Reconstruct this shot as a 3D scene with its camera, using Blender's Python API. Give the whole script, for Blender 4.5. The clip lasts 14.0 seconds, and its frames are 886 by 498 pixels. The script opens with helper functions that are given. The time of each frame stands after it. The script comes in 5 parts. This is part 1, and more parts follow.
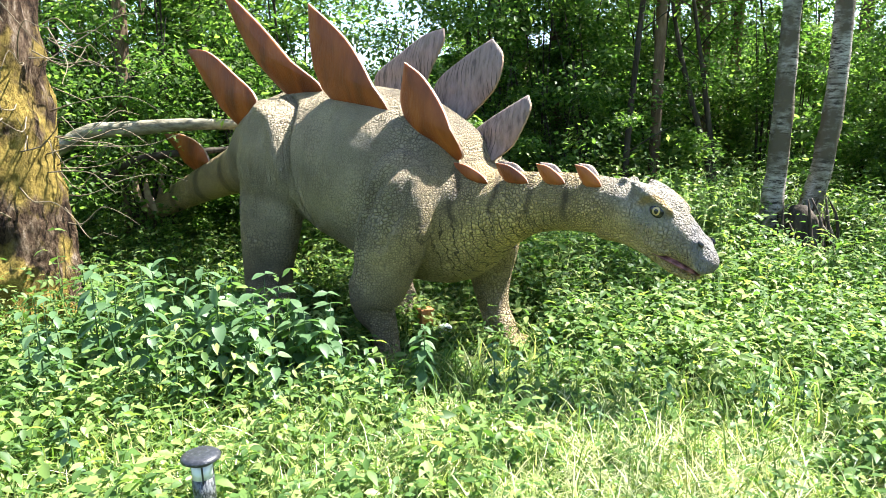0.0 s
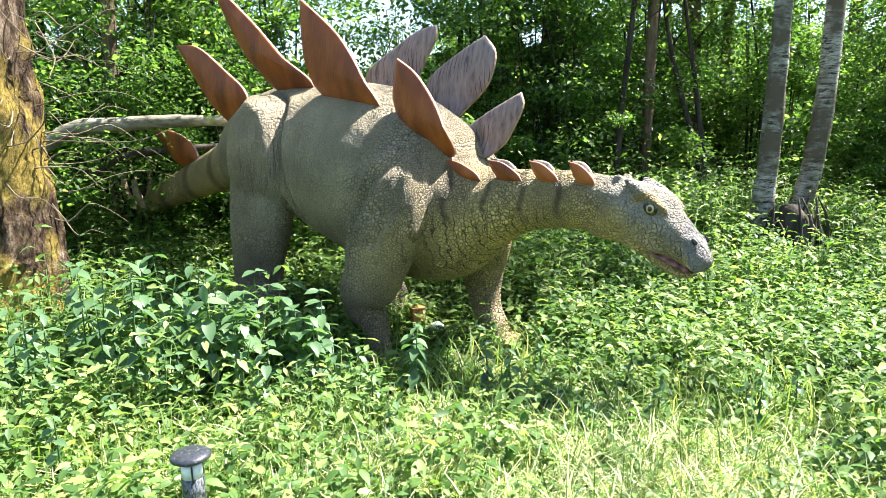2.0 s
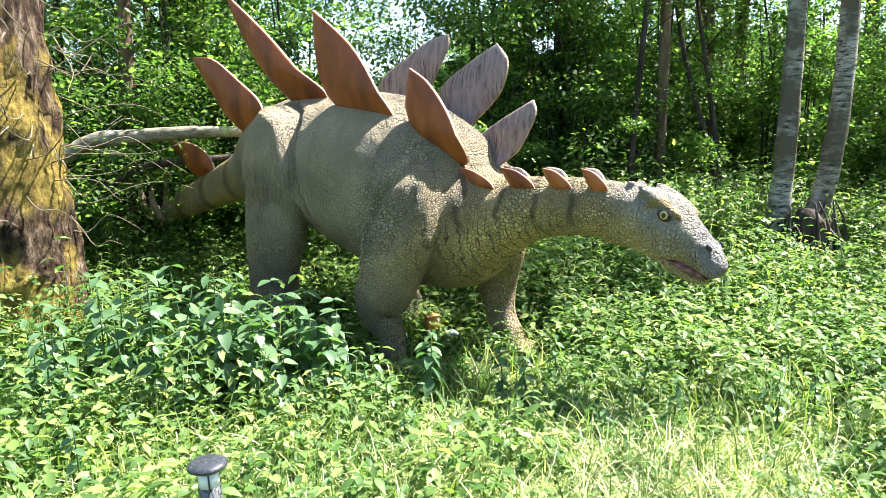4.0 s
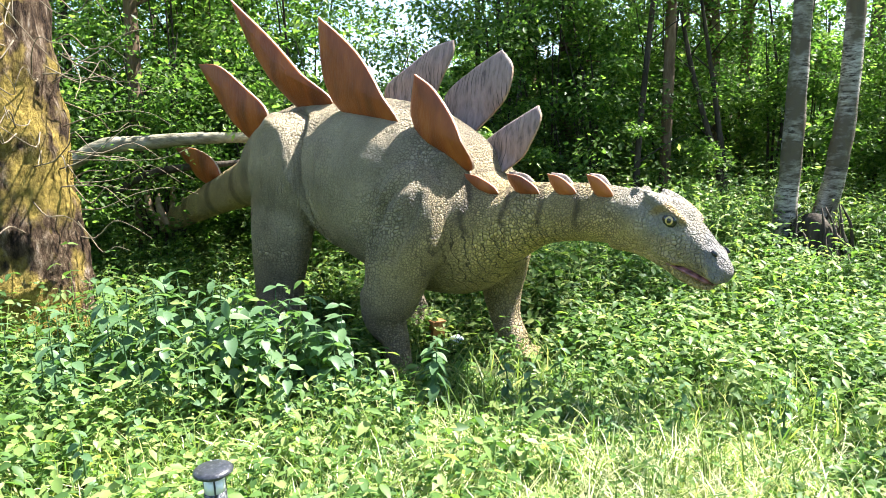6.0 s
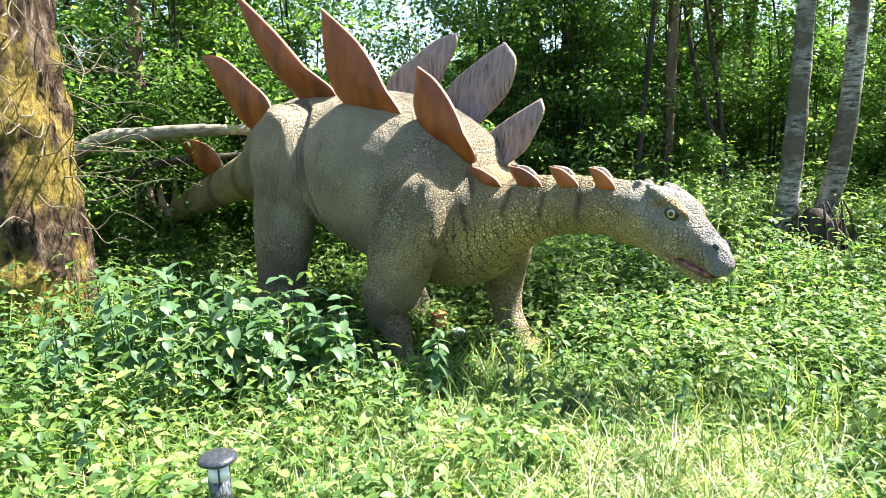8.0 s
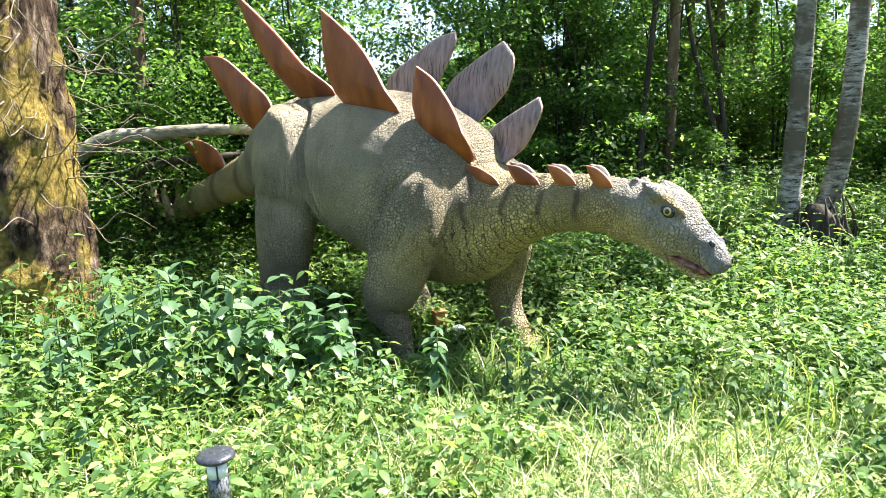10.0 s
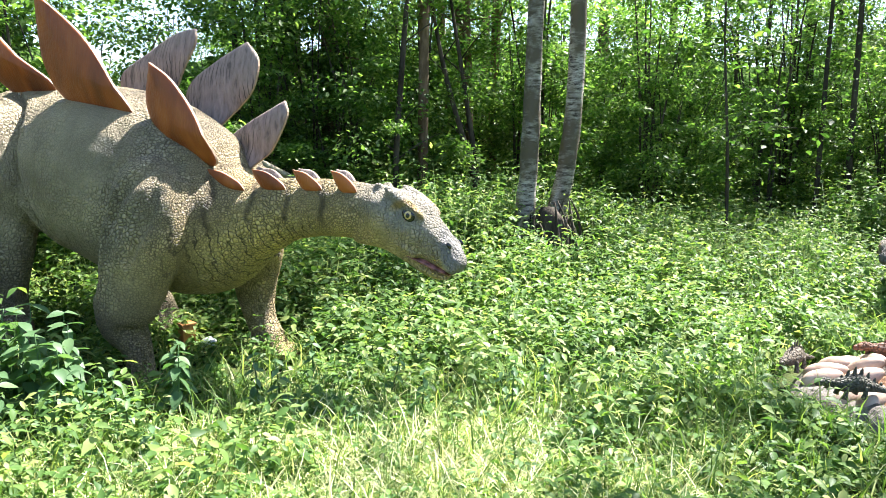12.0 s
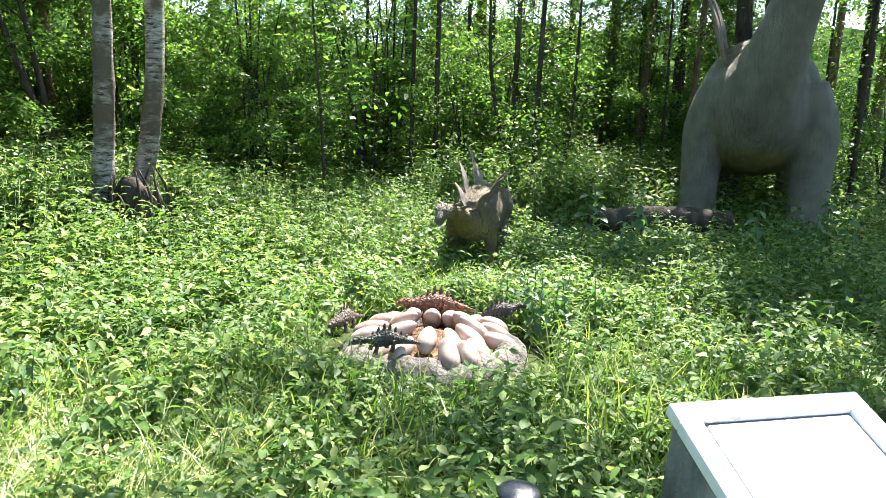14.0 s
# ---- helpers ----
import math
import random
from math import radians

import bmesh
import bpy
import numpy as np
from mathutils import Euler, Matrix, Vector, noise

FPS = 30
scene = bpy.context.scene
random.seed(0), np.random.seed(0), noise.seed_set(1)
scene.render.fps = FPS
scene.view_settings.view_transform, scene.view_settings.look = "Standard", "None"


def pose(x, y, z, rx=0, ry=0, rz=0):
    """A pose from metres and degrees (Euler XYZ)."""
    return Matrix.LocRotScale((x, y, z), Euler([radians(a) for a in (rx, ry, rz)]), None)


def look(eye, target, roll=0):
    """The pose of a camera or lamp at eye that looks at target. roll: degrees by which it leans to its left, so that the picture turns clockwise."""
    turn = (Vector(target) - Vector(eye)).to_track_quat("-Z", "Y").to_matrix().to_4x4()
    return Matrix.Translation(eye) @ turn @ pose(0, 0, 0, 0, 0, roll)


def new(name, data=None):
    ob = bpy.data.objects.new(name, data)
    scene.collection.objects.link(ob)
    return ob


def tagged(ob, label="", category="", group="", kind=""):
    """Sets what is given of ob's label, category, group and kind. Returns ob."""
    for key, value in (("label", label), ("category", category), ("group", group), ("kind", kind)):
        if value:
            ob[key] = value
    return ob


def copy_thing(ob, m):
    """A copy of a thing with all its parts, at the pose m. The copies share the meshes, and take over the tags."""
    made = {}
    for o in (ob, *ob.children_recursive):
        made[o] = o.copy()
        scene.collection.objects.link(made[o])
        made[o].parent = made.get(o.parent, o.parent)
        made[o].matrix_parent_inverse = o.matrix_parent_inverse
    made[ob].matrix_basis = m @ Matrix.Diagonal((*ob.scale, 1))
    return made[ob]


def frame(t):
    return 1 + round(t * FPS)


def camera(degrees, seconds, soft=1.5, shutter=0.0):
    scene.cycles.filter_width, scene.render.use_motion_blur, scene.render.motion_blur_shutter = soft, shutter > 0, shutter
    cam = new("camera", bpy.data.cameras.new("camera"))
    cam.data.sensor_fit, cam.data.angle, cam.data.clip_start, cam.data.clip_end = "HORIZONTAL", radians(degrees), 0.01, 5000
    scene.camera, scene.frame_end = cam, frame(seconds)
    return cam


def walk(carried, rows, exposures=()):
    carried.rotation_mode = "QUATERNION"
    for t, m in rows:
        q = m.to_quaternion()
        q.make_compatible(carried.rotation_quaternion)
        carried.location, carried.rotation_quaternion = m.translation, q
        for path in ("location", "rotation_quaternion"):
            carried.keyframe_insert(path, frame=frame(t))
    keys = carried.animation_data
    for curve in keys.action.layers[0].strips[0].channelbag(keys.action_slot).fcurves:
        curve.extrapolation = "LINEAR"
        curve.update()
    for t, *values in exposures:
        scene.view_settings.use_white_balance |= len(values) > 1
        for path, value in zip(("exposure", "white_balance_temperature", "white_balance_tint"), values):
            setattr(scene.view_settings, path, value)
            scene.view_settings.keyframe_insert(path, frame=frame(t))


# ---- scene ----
cam = camera(64.05, 14.0, soft=0.6)
PATH = [
    (0, pose(-0.000, -0.001, 1.529, 0, 0, -0.99) @ pose(0, 0, 0, 80.85, 0, 0) @ pose(0, 0, 0, 0, 0, -0.61)),
    (0.5, pose(-0.011, 0.004, 1.518, 0, 0, -1.21) @ pose(0, 0, 0, 80.52, 0, 0) @ pose(0, 0, 0, 0, 0, -0.39)),
    (1, pose(-0.004, 0.011, 1.511, 0, 0, -2.23) @ pose(0, 0, 0, 79.97, 0, 0) @ pose(0, 0, 0, 0, 0, 0.11)),
    (1.5, pose(-0.008, 0.022, 1.512, 0, 0, -2.80) @ pose(0, 0, 0, 79.62, 0, 0) @ pose(0, 0, 0, 0, 0, 0.10)),
    (2, pose(-0.014, 0.026, 1.514, 0, 0, -1.81) @ pose(0, 0, 0, 80.79, 0, 0) @ pose(0, 0, 0, 0, 0, -0.33)),
    (2.5, pose(-0.016, 0.023, 1.518, 0, 0, -1.06) @ pose(0, 0, 0, 81.44, 0, 0) @ pose(0, 0, 0, 0, 0, -0.45)),
    (5, pose(-0.004, 0.014, 1.523, 0, 0, -0.48) @ pose(0, 0, 0, 81.36, 0, 0) @ pose(0, 0, 0, 0, 0, -1.20)),
    (5.5, pose(-0.004, 0.012, 1.529, 0, 0, -0.32) @ pose(0, 0, 0, 81.48, 0, 0) @ pose(0, 0, 0, 0, 0, -1.13)),
    (6, pose(-0.007, 0.012, 1.525, 0, 0, -0.18) @ pose(0, 0, 0, 81.80, 0, 0) @ pose(0, 0, 0, 0, 0, -1.13)),
    (6.5, pose(-0.006, 0.014, 1.520, 0, 0, -0.00) @ pose(0, 0, 0, 81.60, 0, 0) @ pose(0, 0, 0, 0, 0, -1.51)),
    (7, pose(0.003, 0.005, 1.526, 0, 0, -0.16) @ pose(0, 0, 0, 81.06, 0, 0) @ pose(0, 0, 0, 0, 0, -1.54)),
    (7.5, pose(-0.009, 0.011, 1.515, 0, 0, -0.24) @ pose(0, 0, 0, 81.10, 0, 0) @ pose(0, 0, 0, 0, 0, -1.28)),
    (8, pose(-0.016, -0.002, 1.516, 0, 0, -0.11) @ pose(0, 0, 0, 81.32, 0, 0) @ pose(0, 0, 0, 0, 0, -0.86)),
    (10.5, pose(0.036, -0.030, 1.535, 0, 0, 0.41) @ pose(0, 0, 0, 80.99, 0, 0) @ pose(0, 0, 0, 0, 0, -1.29)),
    (11, pose(0.041, -0.022, 1.542, 0, 0, -0.78) @ pose(0, 0, 0, 80.80, 0, 0) @ pose(0, 0, 0, 0, 0, -1.39)),
    (11.5, pose(0.056, -0.003, 1.548, 0, 0, -4.03) @ pose(0, 0, 0, 80.37, 0, 0) @ pose(0, 0, 0, 0, 0, -0.14)),
    (12, pose(0.156, -0.046, 1.531, 0, 0, -18.24) @ pose(0, 0, 0, 81.23, 0, 0) @ pose(0, 0, 0, 0, 0, 0.01)),
    (12.5, pose(0.111, -0.069, 1.577, 0, 0, -32.75) @ pose(0, 0, 0, 81.34, 0, 0) @ pose(0, 0, 0, 0, 0, 1.07)),
    (13, pose(0.329, -0.139, 1.561, 0, 0, -38.16) @ pose(0, 0, 0, 81.31, 0, 0) @ pose(0, 0, 0, 0, 0, 2.19)),
    (13.5, pose(0.525, -0.239, 1.555, 0, 0, -42.58) @ pose(0, 0, 0, 80.76, 0, 0) @ pose(0, 0, 0, 0, 0, 3.76)),
    (14, pose(0.750, -0.229, 1.532, 0, 0, -46.37) @ pose(0, 0, 0, 79.20, 0, 0) @ pose(0, 0, 0, 0, 0, 1.98)),
]
walk(cam, PATH, exposures=((0.0, 2.42, 6200, 14), (11.5, 2.42, 6200, 14), (14.0, 2.38, 6300, 13)))

# ---------------------------------------------------------------- daylight
SUN_AZ, SUN_EL = 70.0, 58.0          # degrees from +y towards +x, and above the horizon
sun_way = Vector((math.sin(radians(SUN_AZ)) * math.cos(radians(SUN_EL)), math.cos(radians(SUN_AZ)) * math.cos(radians(SUN_EL)), math.sin(radians(SUN_EL))))
world = bpy.data.worlds.new("sky")
scene.world = world
world.use_nodes = True
wn = world.node_tree.nodes
sky = wn.new("ShaderNodeTexSky")
sky.sky_type = "NISHITA"
sky.sun_disc = False
sky.sun_elevation = radians(SUN_EL)
sky.sun_rotation = radians(SUN_AZ)
wn["Background"].inputs["Strength"].default_value = 0.085
world.node_tree.links.new(sky.outputs["Color"], wn["Background"].inputs["Color"])
sun_data = bpy.data.lights.new("sun", "SUN")
sun_data.energy, sun_data.angle, sun_data.color = 5.0, radians(0.6), (1.0, 0.95, 0.86)
sun = new("sun", sun_data)
sun.matrix_world = look(sun_way * 40, (0, 0, 0))

# ---------------------------------------------------------------- node helpers
def material(name, rough=0.6, spec=0.4):
    m = bpy.data.materials.new(name)
    m.use_nodes = True
    b = m.node_tree.nodes["Principled BSDF"]
    b.inputs["Roughness"].default_value = rough
    b.inputs["Specular IOR Level"].default_value = spec
    return m, m.node_tree.nodes, m.node_tree.links, b


def noise_tex(n, l, scale, detail=4.0, stretch=None, rough=0.55):
    tc = n.new("ShaderNodeTexCoord")
    t = n.new("ShaderNodeTexNoise")
    t.inputs["Scale"].default_value, t.inputs["Detail"].default_value, t.inputs["Roughness"].default_value = scale, detail, rough
    if stretch:
        mp = n.new("ShaderNodeMapping")
        mp.inputs["Scale"].default_value = stretch
        l.new(tc.outputs["Object"], mp.inputs["Vector"])
        l.new(mp.outputs["Vector"], t.inputs["Vector"])
    else:
        l.new(tc.outputs["Object"], t.inputs["Vector"])
    return t.outputs["Fac"]


def ramp(n, l, fac, stops):
    r = n.new("ShaderNodeValToRGB")
    el = r.color_ramp.elements
    while len(el) < len(stops):
        el.new(0.5)
    for e, (p, c) in zip(el, stops):
        e.position, e.color = p, (*c, 1)
    l.new(fac, r.inputs["Fac"])
    return r.outputs["Color"]


def mixed(n, l, fac, a, b, blend="MIX"):
    m = n.new("ShaderNodeMix")
    m.data_type, m.blend_type = "RGBA", blend
    for sock, v in ((m.inputs["Factor"], fac), (m.inputs["A"], a), (m.inputs["B"], b)):
        if isinstance(v, (int, float)):
            sock.default_value = v
        elif isinstance(v, tuple):
            sock.default_value = (*v, 1)
        else:
            l.new(v, sock)
    return m.outputs["Result"]


def bump(n, l, height, bsdf, strength=0.5, dist=0.02, below=None):
    b = n.new("ShaderNodeBump")
    b.inputs["Strength"].default_value, b.inputs["Distance"].default_value = strength, dist
    l.new(height, b.inputs["Height"])
    if below is not None:
        l.new(below, b.inputs["Normal"])
    l.new(b.outputs["Normal"], bsdf.inputs["Normal"])
    return b.outputs["Normal"]


def leaf_material(name, stops, glow=0.45, rough=0.45, through_tint=(1.6, 1.9, 0.85)):
    """Leaves: a different green for each leaf, shining through when lit from behind."""
    m, n, l, b = material(name, rough, 0.22)
    geo = n.new("ShaderNodeNewGeometry")
    col = ramp(n, l, geo.outputs["Random Per Island"], stops)
    big = noise_tex(n, l, 0.9, 3)
    col = mixed(n, l, 0.55, col, ramp(n, l, big, ((0.3, (0.55, 0.72, 0.5)), (0.7, (1.25, 1.2, 1.0)))), "MULTIPLY")
    l.new(col, b.inputs["Base Color"])
    tr = n.new("ShaderNodeBsdfTranslucent")
    l.new(mixed(n, l, 1.0, col, through_tint, "MULTIPLY"), tr.inputs["Color"])
    mx = n.new("ShaderNodeMixShader")
    mx.inputs["Fac"].default_value = glow
    l.new(b.outputs["BSDF"], mx.inputs[1])
    l.new(tr.outputs["BSDF"], mx.inputs[2])
    l.new(mx.outputs["Shader"], n["Material Output"].inputs["Surface"])
    return m


def bark_material(name, stops, scale=9.0, stretch=(1, 1, 0.25), strength=0.9, dist=0.03):
    m, n, l, b = material(name, 0.9, 0.2)
    f = noise_tex(n, l, scale, 8, stretch, 0.65)
    l.new(ramp(n, l, f, stops), b.inputs["Base Color"])
    bump(n, l, f, b, strength, dist)
    return m


# ---------------------------------------------------------------- materials
LEAF_HERB = leaf_material("herb leaf", ((0.0, (0.052, 0.105, 0.03)), (0.4, (0.098, 0.175, 0.05)), (0.75, (0.18, 0.255, 0.076)), (1.0, (0.33, 0.36, 0.15))), 0.42, 0.48, (1.4, 1.6, 0.75))
LEAF_NETTLE = leaf_material("nettle leaf", ((0.0, (0.065, 0.125, 0.06)), (0.5, (0.1, 0.17, 0.085)), (1.0, (0.155, 0.235, 0.12))), 0.32, 0.42)
LEAF_GRASS = leaf_material("grass blade", ((0.0, (0.075, 0.13, 0.032)), (0.5, (0.125, 0.185, 0.052)), (0.85, (0.23, 0.26, 0.09)), (1.0, (0.42, 0.38, 0.19))), 0.4)
# dry straw, its colour paled to carry the glare of the sunny patch
LEAF_STRAW_SUNLIT = leaf_material("dry straw paled as sunlit", ((0.0, (0.42, 0.41, 0.22)), (0.6, (0.62, 0.58, 0.38)), (1.0, (0.76, 0.72, 0.55))), 0.3)
LEAF_SHRUB = leaf_material("shrub leaf", ((0.0, (0.045, 0.088, 0.026)), (0.5, (0.085, 0.148, 0.042)), (1.0, (0.2, 0.265, 0.09))), 0.56, 0.42, (1.6, 1.9, 0.85))
LEAF_TREE = leaf_material("tree leaf", ((0.0, (0.045, 0.09, 0.026)), (0.5, (0.085, 0.15, 0.042)), (1.0, (0.2, 0.26, 0.085))), 0.56, 0.42, (1.6, 1.9, 0.85))

SOIL, n, l, b = material("forest soil", 0.95, 0.1)
f = noise_tex(n, l, 3.0, 8)
l.new(ramp(n, l, f, ((0.3, (0.02, 0.024, 0.01)), (0.55, (0.045, 0.06, 0.018)), (0.75, (0.09, 0.1, 0.035)))), b.inputs["Base Color"])
bump(n, l, noise_tex(n, l, 30, 6), b, 0.8, 0.03)

BARK_DARK = bark_material("dark bark", ((0.3, (0.018, 0.014, 0.01)), (0.55, (0.06, 0.05, 0.038)), (0.75, (0.13, 0.11, 0.085))))
BARK_PINE = bark_material("reddish bark", ((0.3, (0.05, 0.032, 0.02)), (0.5, (0.14, 0.095, 0.06)), (0.75, (0.27, 0.2, 0.14))))
BARK_DEAD = bark_material("dead wood", ((0.3, (0.06, 0.055, 0.035)), (0.5, (0.22, 0.2, 0.14)), (0.72, (0.4, 0.37, 0.28))), 18, (0.45, 1, 1), 0.9, 0.02)
TWIG = bark_material("twig", ((0.3, (0.07, 0.055, 0.035)), (0.6, (0.22, 0.18, 0.12))), 20, (1, 1, 1), 0.3, 0.005)

BARK_MOSS, n, l, b = material("mossy bark", 0.95, 0.15)
f = noise_tex(n, l, 15, 9, (1, 1, 0.38), 0.72)
bark = ramp(n, l, f, ((0.38, (0.014, 0.009, 0.006)), (0.5, (0.085, 0.055, 0.032)), (0.6, (0.2, 0.15, 0.1)), (0.72, (0.48, 0.42, 0.36))))
g = noise_tex(n, l, 2.6, 6, (1, 1, 0.7))
moss = ramp(n, l, noise_tex(n, l, 26, 5), ((0.3, (0.13, 0.095, 0.02)), (0.7, (0.42, 0.31, 0.075))))
l.new(mixed(n, l, ramp(n, l, g, ((0.45, (0, 0, 0)), (0.53, (1, 1, 1)))), bark, moss), b.inputs["Base Color"])
under = bump(n, l, f, b, 1.0, 0.1)
bump(n, l, noise_tex(n, l, 60, 4), b, 0.5, 0.015, under)

BARK_BIRCH, n, l, b = material("birch bark", 0.75, 0.25)
f = noise_tex(n, l, 13, 9, (0.5, 0.5, 2.2), 0.78)
white = ramp(n, l, f, ((0.43, (0.022, 0.018, 0.014)), (0.475, (0.2, 0.18, 0.15)), (0.56, (0.4, 0.375, 0.33)), (0.75, (0.55, 0.525, 0.475))))
g = noise_tex(n, l, 2.2, 6)
l.new(mixed(n, l, ramp(n, l, g, ((0.42, (0, 0, 0)), (0.56, (1, 1, 1)))), white, (0.1, 0.082, 0.056)), b.inputs["Base Color"])
bump(n, l, f, b, 0.7, 0.02)

# hide of the painted dinosaur figures: pebbled scales over colours laid on in broad zones
def hide_material(name, cell):
    m, n, l, b = material(name, 0.62, 0.35)
    att = n.new("ShaderNodeAttribute")
    att.attribute_name = "paint"
    tc = n.new("ShaderNodeTexCoord")
    warp = n.new("ShaderNodeMix")
    warp.data_type, warp.blend_type = "RGBA", "ADD"
    nt = n.new("ShaderNodeTexNoise")
    nt.inputs["Scale"].default_value = 5
    l.new(tc.outputs["Object"], nt.inputs["Vector"])
    warp.inputs["Factor"].default_value = 0.09
    l.new(tc.outputs["Object"], warp.inputs["A"])
    l.new(nt.outputs["Color"], warp.inputs["B"])
    v = n.new("ShaderNodeTexVoronoi")
    v.feature = "DISTANCE_TO_EDGE"
    v.inputs["Scale"].default_value = cell
    l.new(warp.outputs["Result"], v.inputs["Vector"])
    v2 = n.new("ShaderNodeTexVoronoi")
    v2.feature = "DISTANCE_TO_EDGE"
    v2.inputs["Scale"].default_value = cell * 1.5
    v.inputs["Randomness"].default_value = v2.inputs["Randomness"].default_value = 0.8
    l.new(warp.outputs["Result"], v2.inputs["Vector"])
    where = ramp(n, l, noise_tex(n, l, 1.6, 3), ((0.45, (0, 0, 0)), (0.62, (1, 1, 1))))
    edge = mixed(n, l, where, ramp(n, l, v.outputs["Distance"], ((0.015, (0, 0, 0)), (0.1, (0.7, 0.7, 0.7)), (0.3, (1, 1, 1)))), ramp(n, l, v2.outputs["Distance"], ((0.01, (0, 0, 0)), (0.22, (1, 1, 1)))))
    grain = n.new("ShaderNodeAttribute")
    grain.attribute_name = "grain"
    edge = mixed(n, l, grain.outputs["Fac"], (0.85, 0.85, 0.85), edge)
    tint = ramp(n, l, noise_tex(n, l, 4, 6), ((0.3, (0.82, 0.8, 0.77)), (0.7, (1.34, 1.3, 1.22))))
    col = mixed(n, l, 1.0, att.outputs["Color"], tint, "MULTIPLY")
    # groove darkening between the scales is put into the colour, besides the bump
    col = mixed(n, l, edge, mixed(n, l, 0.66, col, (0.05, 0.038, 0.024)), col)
    # shade of skin folds painted as dark wavy lines, without relief
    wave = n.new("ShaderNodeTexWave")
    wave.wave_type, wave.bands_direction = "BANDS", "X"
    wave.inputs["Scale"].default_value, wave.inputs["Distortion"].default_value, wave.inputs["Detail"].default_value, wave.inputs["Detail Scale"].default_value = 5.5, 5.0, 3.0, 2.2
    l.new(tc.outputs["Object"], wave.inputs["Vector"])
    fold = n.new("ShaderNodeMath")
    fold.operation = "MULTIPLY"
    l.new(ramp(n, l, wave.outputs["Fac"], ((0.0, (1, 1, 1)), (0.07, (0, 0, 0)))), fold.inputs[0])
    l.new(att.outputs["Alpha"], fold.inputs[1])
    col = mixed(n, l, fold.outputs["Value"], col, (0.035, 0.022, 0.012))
    l.new(col, b.inputs["Base Color"])
    wr = noise_tex(n, l, 7, 5, (1.6, 1.6, 0.35), 0.6)
    under = bump(n, l, wr, b, 1.0, 0.1)
    bump(n, l, edge, b, 1.0, 0.018, under)
    return m


HIDE = hide_material("painted hide", 42)
PLATE_ORANGE, n, l, b = material("orange back plate", 0.5, 0.4)
f = noise_tex(n, l, 5, 5, (1.3, 1, 0.5), 0.5)
l.new(ramp(n, l, f, ((0.3, (0.12, 0.026, 0.005)), (0.5, (0.235, 0.056, 0.009)), (0.72, (0.36, 0.105, 0.02)))), b.inputs["Base Color"])
bump(n, l, noise_tex(n, l, 42, 4, (2.4, 1, 0.22)), b, 0.45, 0.01)
PLATE_GREY, n, l, b = material("grey back plate", 0.55, 0.35)
f = noise_tex(n, l, 12, 6, (2.4, 1, 0.6), 0.6)
l.new(ramp(n, l, f, ((0.34, (0.09, 0.068, 0.06)), (0.45, (0.19, 0.145, 0.128)), (0.72, (0.3, 0.23, 0.2)))), b.inputs["Base Color"])
ribs = n.new("ShaderNodeTexWave")
ribs.wave_type, ribs.bands_direction = "BANDS", "X"
ribs.inputs["Scale"].default_value, ribs.inputs["Distortion"].default_value, ribs.inputs["Detail"].default_value, ribs.inputs["Detail Scale"].default_value = 9.0, 7.0, 2.0, 0.6
l.new(n.new("ShaderNodeTexCoord").outputs["Object"], ribs.inputs["Vector"])
patch = ramp(n, l, noise_tex(n, l, 4, 3), ((0.45, (0, 0, 0)), (0.6, (1, 1, 1))))
line = mixed(n, l, 1.0, ramp(n, l, ribs.outputs["Fac"], ((0.03, (1, 1, 1)), (0.14, (0, 0, 0)))), patch, "MULTIPLY")
l.new(mixed(n, l, line, b.inputs["Base Color"].links[0].from_socket, (0.045, 0.035, 0.03)), b.inputs["Base Color"])
bump(n, l, f, b, 0.9, 0.02)
PLATE_RIM, n, l, b = material("pale plate rim", 0.6, 0.3)
l.new(ramp(n, l, noise_tex(n, l, 20, 4), ((0.3, (0.2, 0.13, 0.085)), (0.7, (0.4, 0.29, 0.21)))), b.inputs["Base Color"])
PLATE_DARK, n, l, b = material("dark back plate", 0.55, 0.35)
l.new(ramp(n, l, noise_tex(n, l, 14, 6, (2, 1, 0.6)), ((0.34, (0.07, 0.064, 0.058)), (0.55, (0.16, 0.145, 0.13)), (0.75, (0.26, 0.235, 0.215)))), b.inputs["Base Color"])
MOUTH, n, l, b = material("mouth", 0.35, 0.5)
l.new(ramp(n, l, noise_tex(n, l, 25, 3), ((0.35, (0.06, 0.012, 0.012)), (0.65, (0.34, 0.14, 0.13)))), b.inputs["Base Color"])
EYE_WHITE, n, l, b = material("eyeball", 0.12, 0.6)
b.inputs["Base Color"].default_value = (0.5, 0.36, 0.14, 1)
EYE_BLACK, n, l, b = material("pupil", 0.08, 0.6)
b.inputs["Base Color"].default_value = (0.008, 0.008, 0.008, 1)

STONE, n, l, b = material("nest stone", 0.9, 0.2)
f = noise_tex(n, l, 7, 8)
l.new(ramp(n, l, f, ((0.3, (0.075, 0.066, 0.056)), (0.55, (0.165, 0.148, 0.128)), (0.75, (0.27, 0.24, 0.21)))), b.inputs["Base Color"])
bump(n, l, noise_tex(n, l, 22, 7), b, 0.9, 0.04)
NEST_EARTH, n, l, b = material("nest earth", 0.95, 0.1)
f = noise_tex(n, l, 14, 8)
l.new(ramp(n, l, f, ((0.3, (0.06, 0.032, 0.02)), (0.55, (0.17, 0.1, 0.06)), (0.75, (0.33, 0.22, 0.13)))), b.inputs["Base Color"])
bump(n, l, noise_tex(n, l, 30, 6), b, 1.0, 0.04)
EGG, n, l, b = material("egg shell", 0.5, 0.4)
